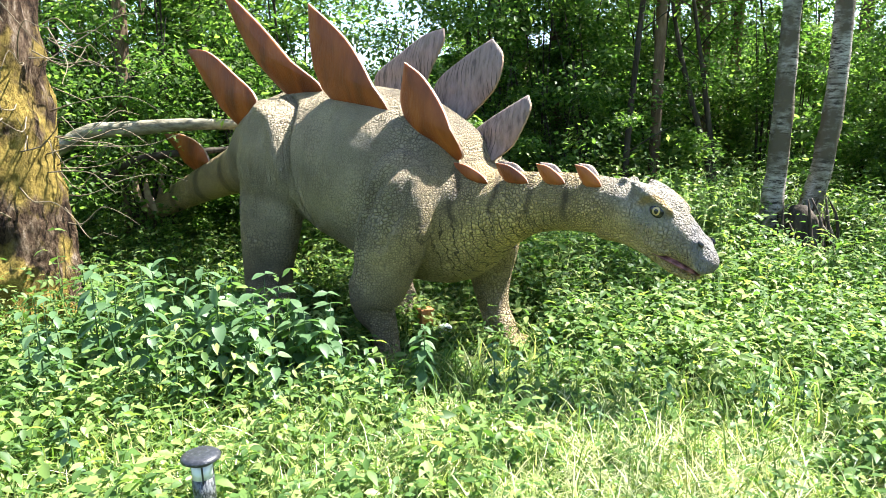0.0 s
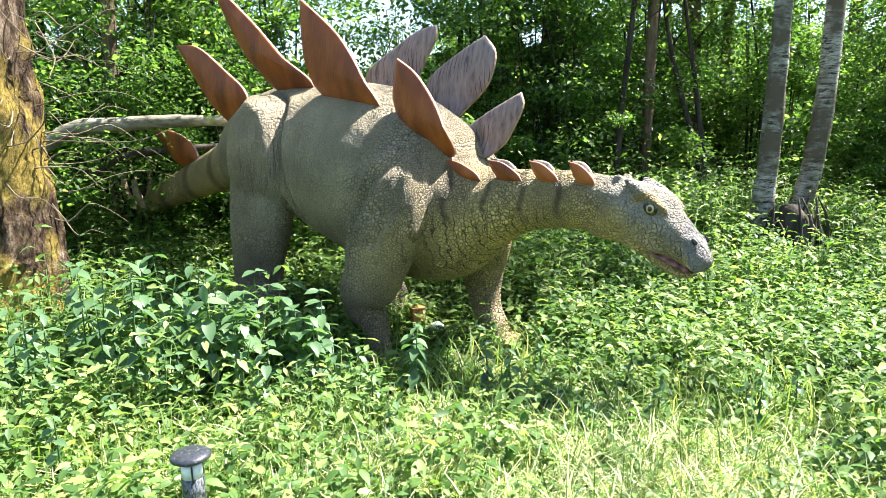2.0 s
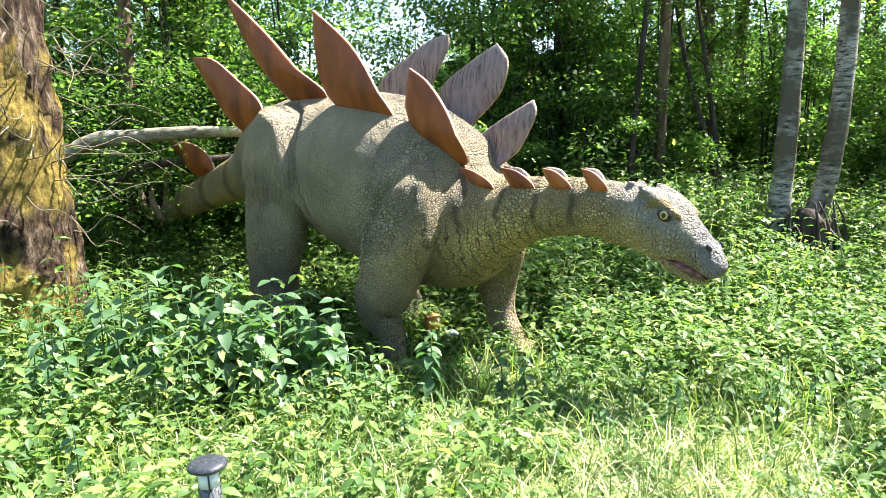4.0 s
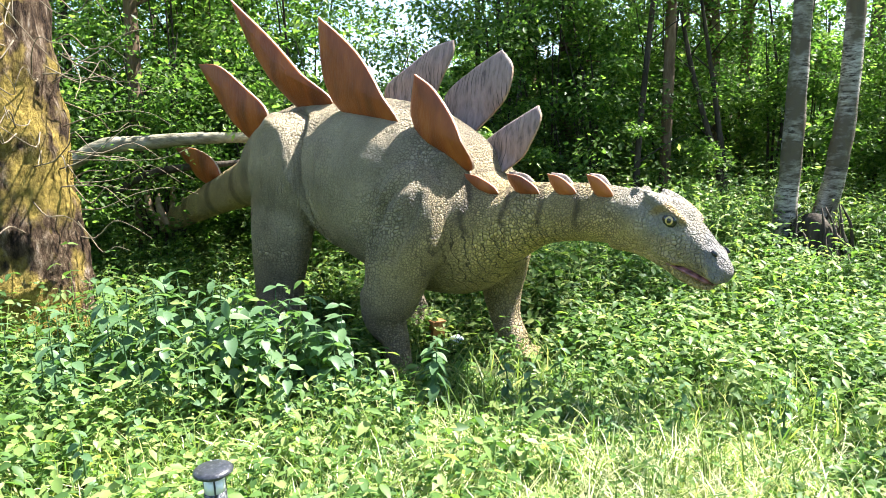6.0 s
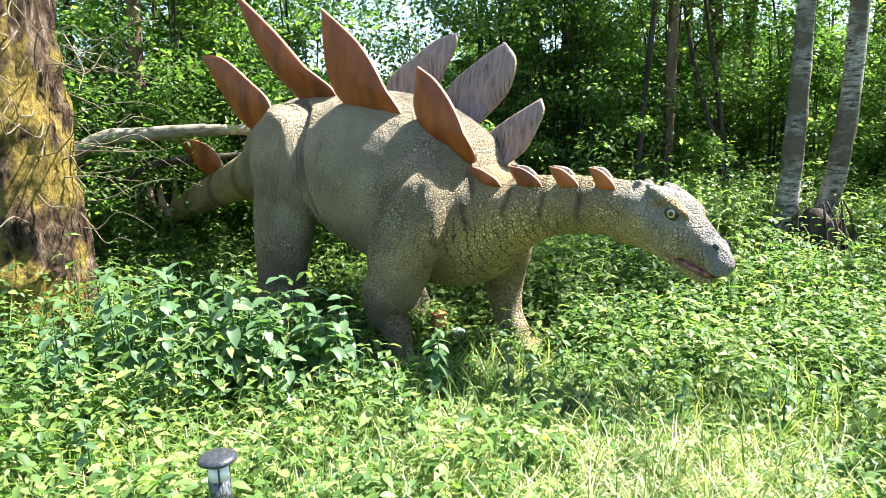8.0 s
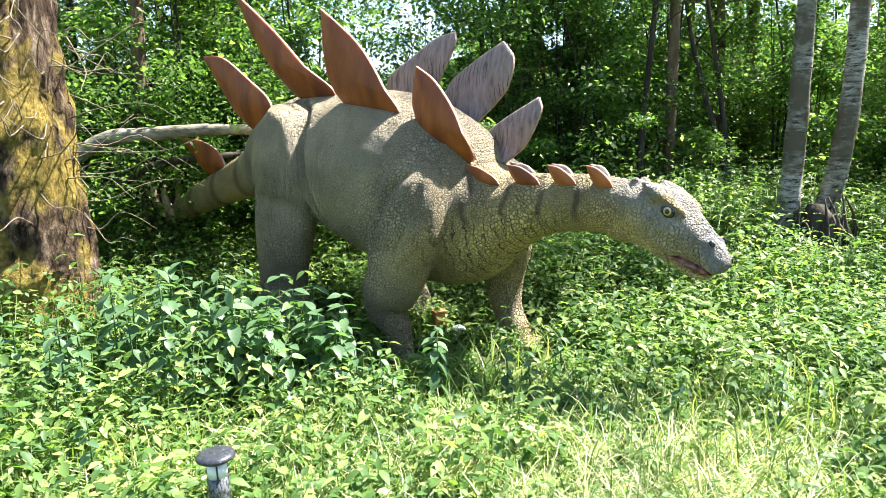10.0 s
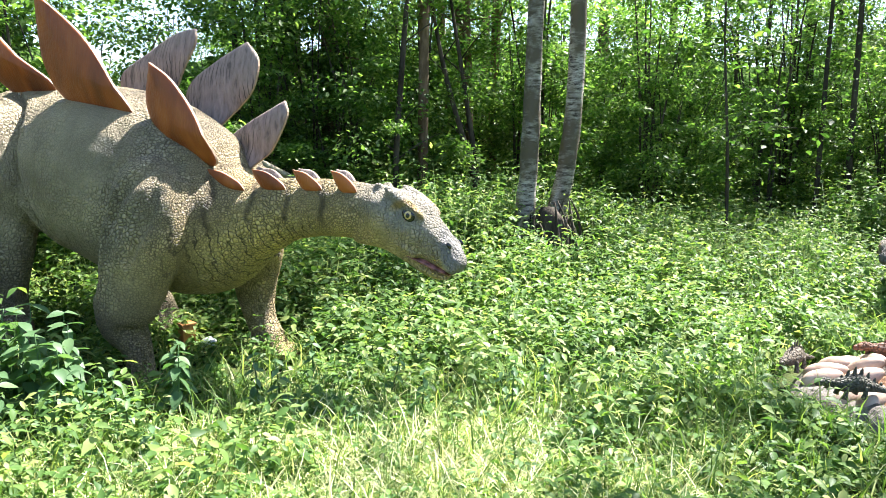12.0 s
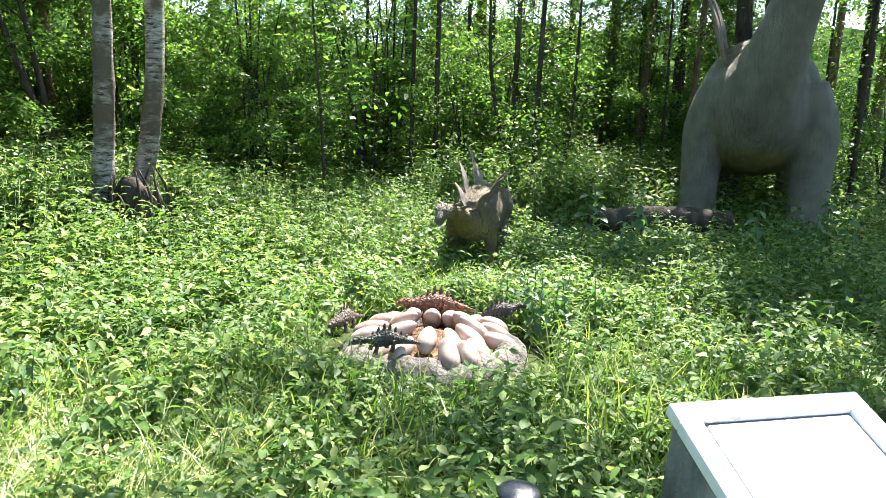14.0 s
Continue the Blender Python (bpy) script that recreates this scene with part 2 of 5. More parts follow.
oi = n.new("ShaderNodeObjectInfo")
f = noise_tex(n, l, 9, 6)
shell = ramp(n, l, f, ((0.3, (0.24, 0.165, 0.12)), (0.5, (0.42, 0.31, 0.24)), (0.7, (0.55, 0.44, 0.36))))
l.new(mixed(n, l, 0.5, shell, ramp(n, l, oi.outputs["Random"], ((0.0, (0.75, 0.66, 0.6)), (1.0, (1.0, 1.0, 1.0)))), "MULTIPLY"), b.inputs["Base Color"])
bump(n, l, noise_tex(n, l, 60, 4), b, 0.25, 0.006)

WHITE_PAINT, n, l, b = material("white painted concrete", 0.6, 0.4)
f = noise_tex(n, l, 11, 8)
l.new(ramp(n, l, f, ((0.28, (0.3, 0.3, 0.28)), (0.38, (0.74, 0.75, 0.74)), (0.7, (0.83, 0.84, 0.84)))), b.inputs["Base Color"])
bump(n, l, noise_tex(n, l, 35, 5), b, 0.35, 0.01)
CONCRETE, n, l, b = material("weathered concrete", 0.9, 0.2)
f = noise_tex(n, l, 6, 8, (1, 1, 0.5))
l.new(ramp(n, l, f, ((0.3, (0.06, 0.065, 0.06)), (0.55, (0.2, 0.21, 0.2)), (0.75, (0.42, 0.43, 0.41)))), b.inputs["Base Color"])
bump(n, l, noise_tex(n, l, 25, 7), b, 0.8, 0.03)
PANEL, n, l, b = material("white panel", 0.3, 0.5)
f = noise_tex(n, l, 8, 6)
l.new(ramp(n, l, f, ((0.3, (0.74, 0.76, 0.78)), (0.6, (0.83, 0.85, 0.87)))), b.inputs["Base Color"])
JOINT, n, l, b = material("dark joint", 0.8, 0.2)
b.inputs["Base Color"].default_value = (0.09, 0.09, 0.095, 1)

FADED, n, l, b = material("faded print", 0.6, 0.3)
b.inputs["Base Color"].default_value = (0.45, 0.45, 0.44, 1)
LAMP_BLACK, n, l, b = material("black lamp plastic", 0.32, 0.5)
f = noise_tex(n, l, 90, 4)
l.new(ramp(n, l, f, ((0.35, (0.02, 0.022, 0.026)), (0.62, (0.04, 0.043, 0.05)), (0.72, (0.16, 0.16, 0.17)))), b.inputs["Base Color"])
bump(n, l, f, b, 0.4, 0.003)
LAMP_TEX, n, l, b = material("rippled dark glass", 0.2, 0.6)
f = noise_tex(n, l, 110, 3, (1, 1, 0.5))
l.new(ramp(n, l, f, ((0.42, (0.02, 0.023, 0.025)), (0.58, (0.11, 0.12, 0.12)))), b.inputs["Base Color"])
bump(n, l, f, b, 0.8, 0.004)
LAMP_WHITE, n, l, b = material("frosted lens", 0.25, 0.5)
b.inputs["Base Color"].default_value = (0.82, 0.84, 0.86, 1)
WOOD, n, l, b = material("orange wood", 0.7, 0.3)
f = noise_tex(n, l, 30, 5, (1, 1, 0.1))
l.new(ramp(n, l, f, ((0.3, (0.26, 0.1, 0.03)), (0.7, (0.5, 0.24, 0.09)))), b.inputs["Base Color"])
PLASTIC_WHITE, n, l, b = material("white plastic", 0.35, 0.5)
l.new(ramp(n, l, noise_tex(n, l, 15, 3), ((0.3, (0.55, 0.6, 0.62)), (0.6, (0.8, 0.82, 0.82)))), b.inputs["Base Color"])

FAR_WOOD_GLOW, n, l, b = material("glowing far woods", 1.0, 0.0)
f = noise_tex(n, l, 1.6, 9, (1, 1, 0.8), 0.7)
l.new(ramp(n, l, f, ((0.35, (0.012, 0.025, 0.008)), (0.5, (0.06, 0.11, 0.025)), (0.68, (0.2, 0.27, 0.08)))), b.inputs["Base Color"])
# slight glow added to the backlit woods, to brighten gaps between the trees
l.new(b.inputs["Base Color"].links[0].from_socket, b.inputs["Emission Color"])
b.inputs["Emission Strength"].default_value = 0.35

# ---------------------------------------------------------------- mesh helpers
def mesh_from(name, verts, faces, mats=(), smooth=True):
    """A mesh from an (n, 3) and an (m, k) array."""
    verts, faces = np.asarray(verts, dtype=np.float32), np.asarray(faces, dtype=np.int32)
    k = faces.shape[1]
    me = bpy.data.meshes.new(name)
    me.vertices.add(len(verts))
    me.vertices.foreach_set("co", verts.ravel())
    me.loops.add(faces.size)
    me.loops.foreach_set("vertex_index", faces.ravel())
    me.polygons.add(len(faces))
    me.polygons.foreach_set("loop_start", np.arange(0, faces.size, k, dtype=np.int32))
    me.polygons.foreach_set("loop_total", np.full(len(faces), k, dtype=np.int32))
    if smooth:
        me.polygons.foreach_set("use_smooth", np.ones(len(faces), dtype=bool))
    me.update(calc_edges=True)
    for m in mats:
        me.materials.append(m)
    return me


def bm_mesh(name, bm, mats=(), smooth=True):
    me = bpy.data.meshes.new(name)
    bm.to_mesh(me)
    bm.free()
    if smooth:
        for p in me.polygons:
            p.use_smooth = True
    for m in mats:
        me.materials.append(m)
    return me


def thing(name, where=(0, 0, 0), turn=(0, 0, 0)):
    ob = new(name)
    ob.empty_display_size = 0.1
    ob.matrix_basis = pose(*where, *turn)
    return ob


def part(name, me, parent, label=""):
    ob = new(name, me)
    ob.parent = parent
    return tagged(ob, label)


def smooth_rows(rows, sub):
    """Rows of numbers, filled in between by a Catmull-Rom curve."""
    p = np.asarray(rows, dtype=float)
    q = np.vstack([2 * p[0] - p[1], p, 2 * p[-1] - p[-2]])
    out = []
    for i in range(1, len(q) - 2):
        for t in np.arange(sub) / sub:
            a, b0, c, d = q[i - 1], q[i], q[i + 1], q[i + 2]
            out.append(0.5 * (2 * b0 + (c - a) * t + (2 * a - 5 * b0 + 4 * c - d) * t * t + (3 * b0 - a - 3 * c + d) * t ** 3))
    out.append(p[-1])
    return np.array(out)


def loft(bm, rows, count=24, sub=4, side=(0, 1, 0), rough=0.0, seed=0):
    """A closed tube through rows of x, y, z, half-width, half-height."""
    r = smooth_rows(rows, sub)
    r[:, 3:] = np.maximum(r[:, 3:], 0.002)
    tang = np.gradient(r[:, :3], axis=0)
    tang /= np.linalg.norm(tang, axis=1)[:, None]
    rings = []
    rng = random.Random(seed)
    off = Vector((rng.random() * 50, rng.random() * 50, rng.random() * 50))
    for row, t in zip(r, tang):
        t = Vector(t)
        s = Vector(side)
        nn = t.cross(s).normalized()
        s = nn.cross(t).normalized()
        ring = []
        for k in range(count):
            a = 2 * math.pi * k / count
            p = Vector(row[:3]) + s * math.cos(a) * row[3] + nn * math.sin(a) * row[4]
            if rough:
                p += (s * math.cos(a) + nn * math.sin(a)) * rough * noise.noise(p * (1.2 / max(rough * 6, 0.05)) + off)
            ring.append(bm.verts.new(p))
        rings.append(ring)
    for a, b0 in zip(rings, rings[1:]):
        for k in range(count):
            bm.faces.new((a[k], a[(k + 1) % count], b0[(k + 1) % count], b0[k]))
    bm.faces.new(rings[0][::-1])
    bm.faces.new(rings[-1])
    return rings


def blob(bm, x, y, z, rx, ry, rz, turn=(0, 0, 0), seg=20):
    bmesh.ops.create_uvsphere(bm, u_segments=seg, v_segments=seg // 2 + 2, radius=1.0, matrix=pose(x, y, z, *turn) @ Matrix.Diagonal((rx, ry, rz, 1)))


def box(bm, x0, y0, z0, x1, y1, z1, bevel=0.0, m=Matrix()):
    got = bmesh.ops.create_cube(bm, size=1.0, matrix=m @ Matrix.Translation(((x0 + x1) / 2, (y0 + y1) / 2, (z0 + z1) / 2)) @ Matrix.Diagonal((x1 - x0, y1 - y0, z1 - z0, 1)))
    if bevel:
        edges = list({e for v in got["verts"] for e in v.link_edges})
        bmesh.ops.bevel(bm, geom=edges, offset=bevel, segments=2, affect="EDGES", profile=0.5)


def turned(bm, profile, count=32):
    """A body of revolution about z from rows of radius, height."""
    rings = [[bm.verts.new((r * math.cos(2 * math.pi * k / count), r * math.sin(2 * math.pi * k / count), z)) for k in range(count)] for r, z in profile]
    for a, b0 in zip(rings, rings[1:]):
        for k in range(count):
            bm.faces.new((a[k], a[(k + 1) % count], b0[(k + 1) % count], b0[k]))
    bm.faces.new(rings[0][::-1])
    bm.faces.new(rings[-1])


def hermite(a, b, x):
    t = np.clip((np.asarray(x, dtype=float) - a) / (b - a), 0, 1)
    return t * t * (3 - 2 * t)


def ground_z(x, y):
    """Height of the forest floor: a low rise under the trees behind."""
    x, y = np.asarray(x, dtype=float), np.asarray(y, dtype=float)
    rise = 0.42 * hermite(5.2, 8.4, y) * (1 - 0.8 * hermite(4.6, 7.5, x)) * (0.15 + 0.85 * hermite(-1.0, 2.5, x))
    roll = 0.03 * np.sin(1.3 * x + 0.4) * np.cos(1.1 * y) + 0.015 * np.sin(3.1 * x + 1.7 * y)
    return rise + roll

# ---------------------------------------------------------------- ground and distance
def build_ground():
    r = np.concatenate([np.linspace(0, 16, 81), np.geomspace(17, 400, 24)])
    count = 160
    a = np.linspace(0, 2 * np.pi, count, endpoint=False)
    x, y = np.outer(r, np.cos(a)) + 1.5, np.outer(r, np.sin(a)) + 3.0
    v = np.stack([x, y, ground_z(x, y)], -1).reshape(-1, 3)
    i, j = np.meshgrid(np.arange(len(r) - 1), np.arange(count), indexing="ij")
    p, q = i * count + j, i * count + (j + 1) % count
    ob = new("ground", mesh_from("ground", v, np.stack([p.ravel(), q.ravel(), (q + count).ravel(), (p + count).ravel()], 1)[:, ::-1], [SOIL]))
    tagged(ob, "dark forest soil under weeds and grass", "ground", kind="structure")


build_ground()


def build_backdrop():
    count = 120
    v, fcs = [], []
    for k in range(count):
        a = 2 * math.pi * k / count
        h = 7.5 + 2.5 * noise.noise(Vector((k * 0.35, 1.7, 0)))
        if abs((math.degrees(a) - 97 + 180) % 360 - 180) < 2.6:
            h = 3.0
        for rr, z in ((46, -1.0), (46, h * 0.5), (47.5, h)):
            v.append((1 + rr * math.cos(a), 3 + rr * math.sin(a), z))
    for k in range(count):
        p, q = 3 * k, 3 * ((k + 1) % count)
        fcs += [(p, q, q + 1, p + 1), (p + 1, q + 1, q + 2, p + 2)]
    tagged(new("backdrop", mesh_from("backdrop", v, fcs, [FAR_WOOD_GLOW])), "distant dark green woods with a faint added glow", "woods", kind="structure")


build_backdrop()

# ---------------------------------------------------------------- dinosaur figures
# local frame: x forward along the body, y to its far side, z up; x = 0 at mid-body
def plate_on(bm, outline, w, tip_out, thick, side):
    """A pointed back plate: an outline in x, z around w, thickest in the middle, with a thin rim. side: +1 or -1, the way it faces out."""
    o = smooth_rows([(*p, 0) for p in outline] + [(*outline[0], 0)], 5)[:-1, :2]
    mid = o.mean(axis=0)
    zmin, zmax = o[:, 1].min(), o[:, 1].max()
    def at(p, out):
        t = (p[1] - zmin) / (zmax - zmin)
        inset = 0.1 * max(0.0, (0.3 - t) / 0.3) * min(1.0, (zmax - zmin) / 0.5)
        return Vector((p[0], w + side * (tip_out * (t * t - 0.25) - inset) + out, p[1]))
    faces = []
    levels = ((1.0, 0.22), (0.9, 0.42), (0.6, 0.8), (0.25, 1.0))
    ring = {}
    for sgn in (1, -1):
        for li, (k, th) in enumerate(levels):
            ring[sgn, li] = [bm.verts.new(at(mid + (p - mid) * k, sgn * thick * 0.5 * th)) for p in o]
        c = bm.verts.new(at(mid, sgn * thick * 0.5))
        m = len(o)
        outer = 1 if sgn == side else 2
        for li in range(len(levels) - 1):
            a, b0 = ring[sgn, li], ring[sgn, li + 1]
            for k in range(m):
                fc = bm.faces.new((a[k], a[(k + 1) % m], b0[(k + 1) % m], b0[k]))
                fc.material_index = outer
        for k in range(m):
            bm.faces.new((ring[sgn, len(levels) - 1][k], ring[sgn, len(levels) - 1][(k + 1) % m], c)).material_index = outer
    a, b0 = ring[1, 0], ring[-1, 0]
    for k in range(len(o)):
        bm.faces.new((a[k], a[(k + 1) % len(o)], b0[(k + 1) % len(o)], b0[k])).material_index = 3


def fused(bm, voxel, passes=6):
    """Melts overlapping solids into one smooth skin."""
    me = bpy.data.meshes.new("tmp")
    bmesh.ops.recalc_face_normals(bm, faces=bm.faces)
    bm.to_mesh(me)
    bm.free()
    ob = new("tmp", me)
    mod = ob.modifiers.new("remesh", "REMESH")
    mod.mode, mod.voxel_size = "VOXEL", voxel
    sm = ob.modifiers.new("smooth", "SMOOTH")
    sm.factor, sm.iterations = 0.5, passes
    done = bpy.data.meshes.new_from_object(ob.evaluated_get(bpy.context.evaluated_depsgraph_get()))
    bpy.data.objects.remove(ob)
    bpy.data.meshes.remove(me)
    return done


def mix_rgb(c, target, k):
    return c + (np.array(target) - c) * np.clip(k, 0, 1)[:, None]


GREY, OLIVE, OCHRE, BROWN, SLATE = (0.325, 0.275, 0.178), (0.42, 0.32, 0.14), (0.62, 0.47, 0.17), (0.06, 0.04, 0.02), (0.285, 0.272, 0.228)


def stego_paint(co):
    """Colours of the grown figure by place on the body."""
    x, y, z = co[:, 0], co[:, 1], co[:, 2]
    c = np.tile(np.array(GREY), (len(co), 1))
    neck = hermite(0.95, 1.3, x)
    low = np.interp(x, [0.6, 1.1, 1.35, 1.7, 2.0, 2.2, 2.4, 2.6, 2.7], [0.8, 1.04, 1.12, 1.16, 1.15, 1.08, 0.97, 0.86, 0.8])
    axis = np.interp(x, [2.0, 2.2, 2.34, 2.45, 2.54, 2.62, 2.74], [1.13, 1.115, 1.085, 1.04, 0.985, 0.928, 0.838])
    c = mix_rgb(c, OLIVE, 0.75 * neck * (1 - hermite(2.2, 2.4, x)))
    c = mix_rgb(c, OCHRE, 0.85 * hermite(0.45, 1.3, x) * (1 - hermite(low - 0.18, low + 0.12, z)) * (1 - hermite(2.6, 2.68, x)))
    band = np.abs(np.sin((x + 0.18 * (z - 1.1) + 0.02 * np.sin(z * 25)) * math.pi / 0.24))
    c = mix_rgb(c, BROWN, 0.68 * (1 - hermite(0.1, 0.4, band)) * hermite(1.0, 1.2, x) * (1 - hermite(2.0, 2.1, x)) * hermite(low - 0.2, low - 0.02, z))
    c = mix_rgb(c, SLATE, 0.75 * hermite(2.0, 2.3, x) * hermite(axis - 0.02, axis + 0.09, z))
    c = mix_rgb(c, SLATE, 0.55 * hermite(1.9, 2.15, x) * hermite(1.2, 1.27, z))
    c = mix_rgb(c, SLATE, 0.9 * (1 - hermite(0.055, 0.09, np.hypot(0.8 * (x - 2.45), z - 1.125))))
    c = mix_rgb(c, (0.4, 0.27, 0.07), 0.85 * (1 - hermite(0.012, 0.035, np.abs(np.hypot(x - 2.455, 1.2 * (z - 1.12)) - 0.088))) * hermite(1.13, 1.17, z + 0.3 * (x - 2.4)) * hermite(2.3, 2.36, x) * hermite(0.085, 0.11, np.abs(y)))
    c = mix_rgb(c, (0.15, 0.15, 0.15), 0.85 * hermite(2.645, 2.67, x + 0.25 * (z - 0.9)) * hermite(0.79, 0.81, z))
    tail = 1 - hermite(-1.9, -1.35, x)
    c = mix_rgb(c, OLIVE, 0.9 * tail)
    c = mix_rgb(c, BROWN, 0.55 * tail * (1 - hermite(0.15, 0.45, np.abs(np.sin(x * 5.2)))))
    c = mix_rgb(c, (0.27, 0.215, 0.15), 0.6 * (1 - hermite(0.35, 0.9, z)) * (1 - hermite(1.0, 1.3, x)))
    return c


def neck_fold_shade(co):
    """Where the shade of skin folds on neck and chest is painted on as dark lines."""
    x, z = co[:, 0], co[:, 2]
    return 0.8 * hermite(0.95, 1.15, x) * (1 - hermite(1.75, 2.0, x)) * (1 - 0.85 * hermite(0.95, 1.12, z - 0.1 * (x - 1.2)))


def scaly(co):
    """How far the scales stand out: boldly on neck, shoulder, legs and head, faintly on flank and back."""
    x, z = co[:, 0], co[:, 2]
    g = 0.5 + 0.5 * hermite(0.45, 0.8, x + 0.3 * (1.3 - z)) + 0.45 * (1 - hermite(0.6, 1.0, z)) + 0.35 * (1 - hermite(-0.5, -0.25, x)) * (1 - hermite(1.2, 1.5, z))
    return np.clip(g, 0, 1) * (1 - 0.4 * hermite(2.15, 2.3, x)) * (1 - 0.6 * hermite(2.62, 2.68, x))


def painted(me, paint, folds=None):
    co = np.empty(len(me.vertices) * 3, dtype=np.float32)
    me.vertices.foreach_get("co", co)
    att = me.color_attributes.new("paint", "FLOAT_COLOR", "POINT")
    rgba = np.ones((len(me.vertices), 4), dtype=np.float32)
    rgba[:, :3] = paint(co.reshape(-1, 3).astype(float))
    rgba[:, 3] = folds(co.reshape(-1, 3).astype(float)) if folds else 0.0
    att.data.foreach_set("color", rgba.ravel())
    grain = scaly(co.reshape(-1, 3).astype(float)) if folds else np.full(len(me.vertices), 0.6)
    me.attributes.new("grain", "FLOAT", "POINT").data.foreach_set("value", grain.astype(np.float32))


SPINE = [(-3.85, 0, 0.64, 0.03, 0.03), (-3.45, 0, 0.80, 0.10, 0.125), (-2.46, 0, 1.08, 0.155, 0.18), (-1.7, 0, 1.26, 0.24, 0.24), (-1.3, 0, 1.36, 0.38, 0.40),
         (-0.9, 0, 1.41, 0.47, 0.49), (-0.4, 0, 1.38, 0.55, 0.55), (0.2, 0, 1.26, 0.60, 0.62), (0.6, 0, 1.13, 0.55, 0.62), (1.0, 0, 1.02, 0.43, 0.5),
         (1.3, 0, 1.045, 0.27, 0.275), (1.54, 0, 1.105, 0.195, 0.2), (1.78, 0, 1.132, 0.16, 0.174), (2.0, 0, 1.133, 0.145, 0.167), (2.2, 0, 1.115, 0.14, 0.16)]
SKULL = [(2.05, 0, 1.125, 0.13, 0.16), (2.2, 0, 1.115, 0.15, 0.165), (2.34, 0, 1.085, 0.155, 0.168), (2.45, 0, 1.04, 0.142, 0.152), (2.54, 0, 0.985, 0.118, 0.122), (2.62, 0, 0.928, 0.1, 0.094), (2.68, 0, 0.882, 0.086, 0.074), (2.715, 0, 0.855, 0.07, 0.055), (2.738, 0, 0.838, 0.038, 0.03)]
JAW = [(2.1, 0, 1.01, 0.11, 0.075), (2.28, 0, 0.966, 0.11, 0.052), (2.42, 0, 0.9, 0.1, 0.045), (2.53, 0, 0.828, 0.08, 0.038), (2.6, 0, 0.795, 0.06, 0.027), (2.655, 0, 0.783, 0.036, 0.016)]
HIND_LEGS = [[(-0.55, -0.36, 1.5, 0.2, 0.34), (-0.55, -0.46, 1.2, 0.2, 0.34), (-0.55, -0.5, 0.87, 0.22, 0.27), (-0.62, -0.5, 0.45, 0.18, 0.21), (-0.57, -0.5, 0.12, 0.19, 0.21), (-0.55, -0.5, -0.04, 0.2, 0.22)],
        [(-0.55, 0.36, 1.5, 0.2, 0.34), (-0.5, 0.42, 1.2, 0.2, 0.33), (-0.4, 0.45, 0.87, 0.2, 0.26), (-0.3, 0.45, 0.45, 0.16, 0.18), (-0.1, 0.45, 0.1, 0.15, 0.16), (-0.08, 0.45, -0.04, 0.16, 0.18)]]
FORE_LEGS = [[(0.82, -0.3, 1.25, 0.18, 0.3), (0.82, -0.44, 0.95, 0.2, 0.28), (0.72, -0.49, 0.62, 0.17, 0.23), (0.64, -0.49, 0.42, 0.145, 0.175), (0.73, -0.48, 0.26, 0.09, 0.1), (0.76, -0.48, 0.1, 0.085, 0.095), (0.75, -0.48, -0.04, 0.13, 0.15)],
        [(0.9, 0.28, 1.15, 0.15, 0.24), (0.95, 0.38, 0.85, 0.17, 0.22), (0.88, 0.44, 0.5, 0.14, 0.16), (0.91, 0.45, 0.26, 0.105, 0.115), (1.0, 0.45, 0.08, 0.11, 0.12), (1.04, 0.45, -0.04, 0.12, 0.14)]]
LEGS = HIND_LEGS + FORE_LEGS
# plates: outline of x, z from tip round to the root; w; outward lean of the tip; side
NEAR_PLATES = [([(-2.08, 2.32), (-1.86, 2.04), (-1.55, 1.72), (-1.36, 1.58), (-1.12, 1.58), (-1.03, 1.84), (-1.36, 2.07), (-1.72, 2.27)], -0.28, 0.05, -1),
          ([(-1.35, 2.77), (-1.14, 2.39), (-0.84, 2.05), (-0.6, 1.84), (-0.26, 1.8), (-0.18, 1.9), (-0.44, 2.09), (-0.8, 2.38)], -0.33, 0.05, -1),
          ([(-0.1, 2.46), (-0.12, 2.19), (-0.08, 1.97), (0.12, 1.72), (0.45, 1.6), (0.61, 1.67), (0.5, 1.9), (0.28, 2.18)], -0.36, 0.04, -1),
          ([(0.79, 1.99), (0.72, 1.76), (0.78, 1.6), (0.93, 1.45), (1.1, 1.37), (1.18, 1.43), (1.11, 1.66), (0.95, 1.88)], -0.27, 0.04, -1)]
FAR_PLATES = [([(0.43, 2.31), (0.44, 2.21), (0.34, 2.04), (0.15, 1.75), (-0.2, 1.75), (-0.31, 2.0), (-0.03, 2.16), (0.23, 2.28)], 0.40, 0.05, 1),
          ([(0.9, 2.19), (1.01, 2.06), (0.97, 1.87), (0.84, 1.74), (0.62, 1.55), (0.35, 1.65), (0.38, 1.91), (0.63, 2.07)], 0.40, 0.05, 1),
          ([(1.33, 1.78), (1.36, 1.68), (1.26, 1.48), (1.14, 1.36), (1.04, 1.3), (0.9, 1.36), (0.86, 1.51), (1.02, 1.63)], 0.25, 0.05, 1),
          ([(-0.62, 2.25), (-0.5, 2.15), (-0.45, 2.0), (-0.5, 1.75), (-0.8, 1.75), (-0.85, 1.95), (-0.75, 2.12)], 0.35, 0.05, 1),
          ([(-3.09, 1.57), (-2.83, 1.37), (-2.55, 1.16), (-2.3, 1.2), (-2.22, 1.29), (-2.34, 1.45), (-2.68, 1.56)], -0.1, 0.03, -1)]
PLATES = NEAR_PLATES + FAR_PLATES
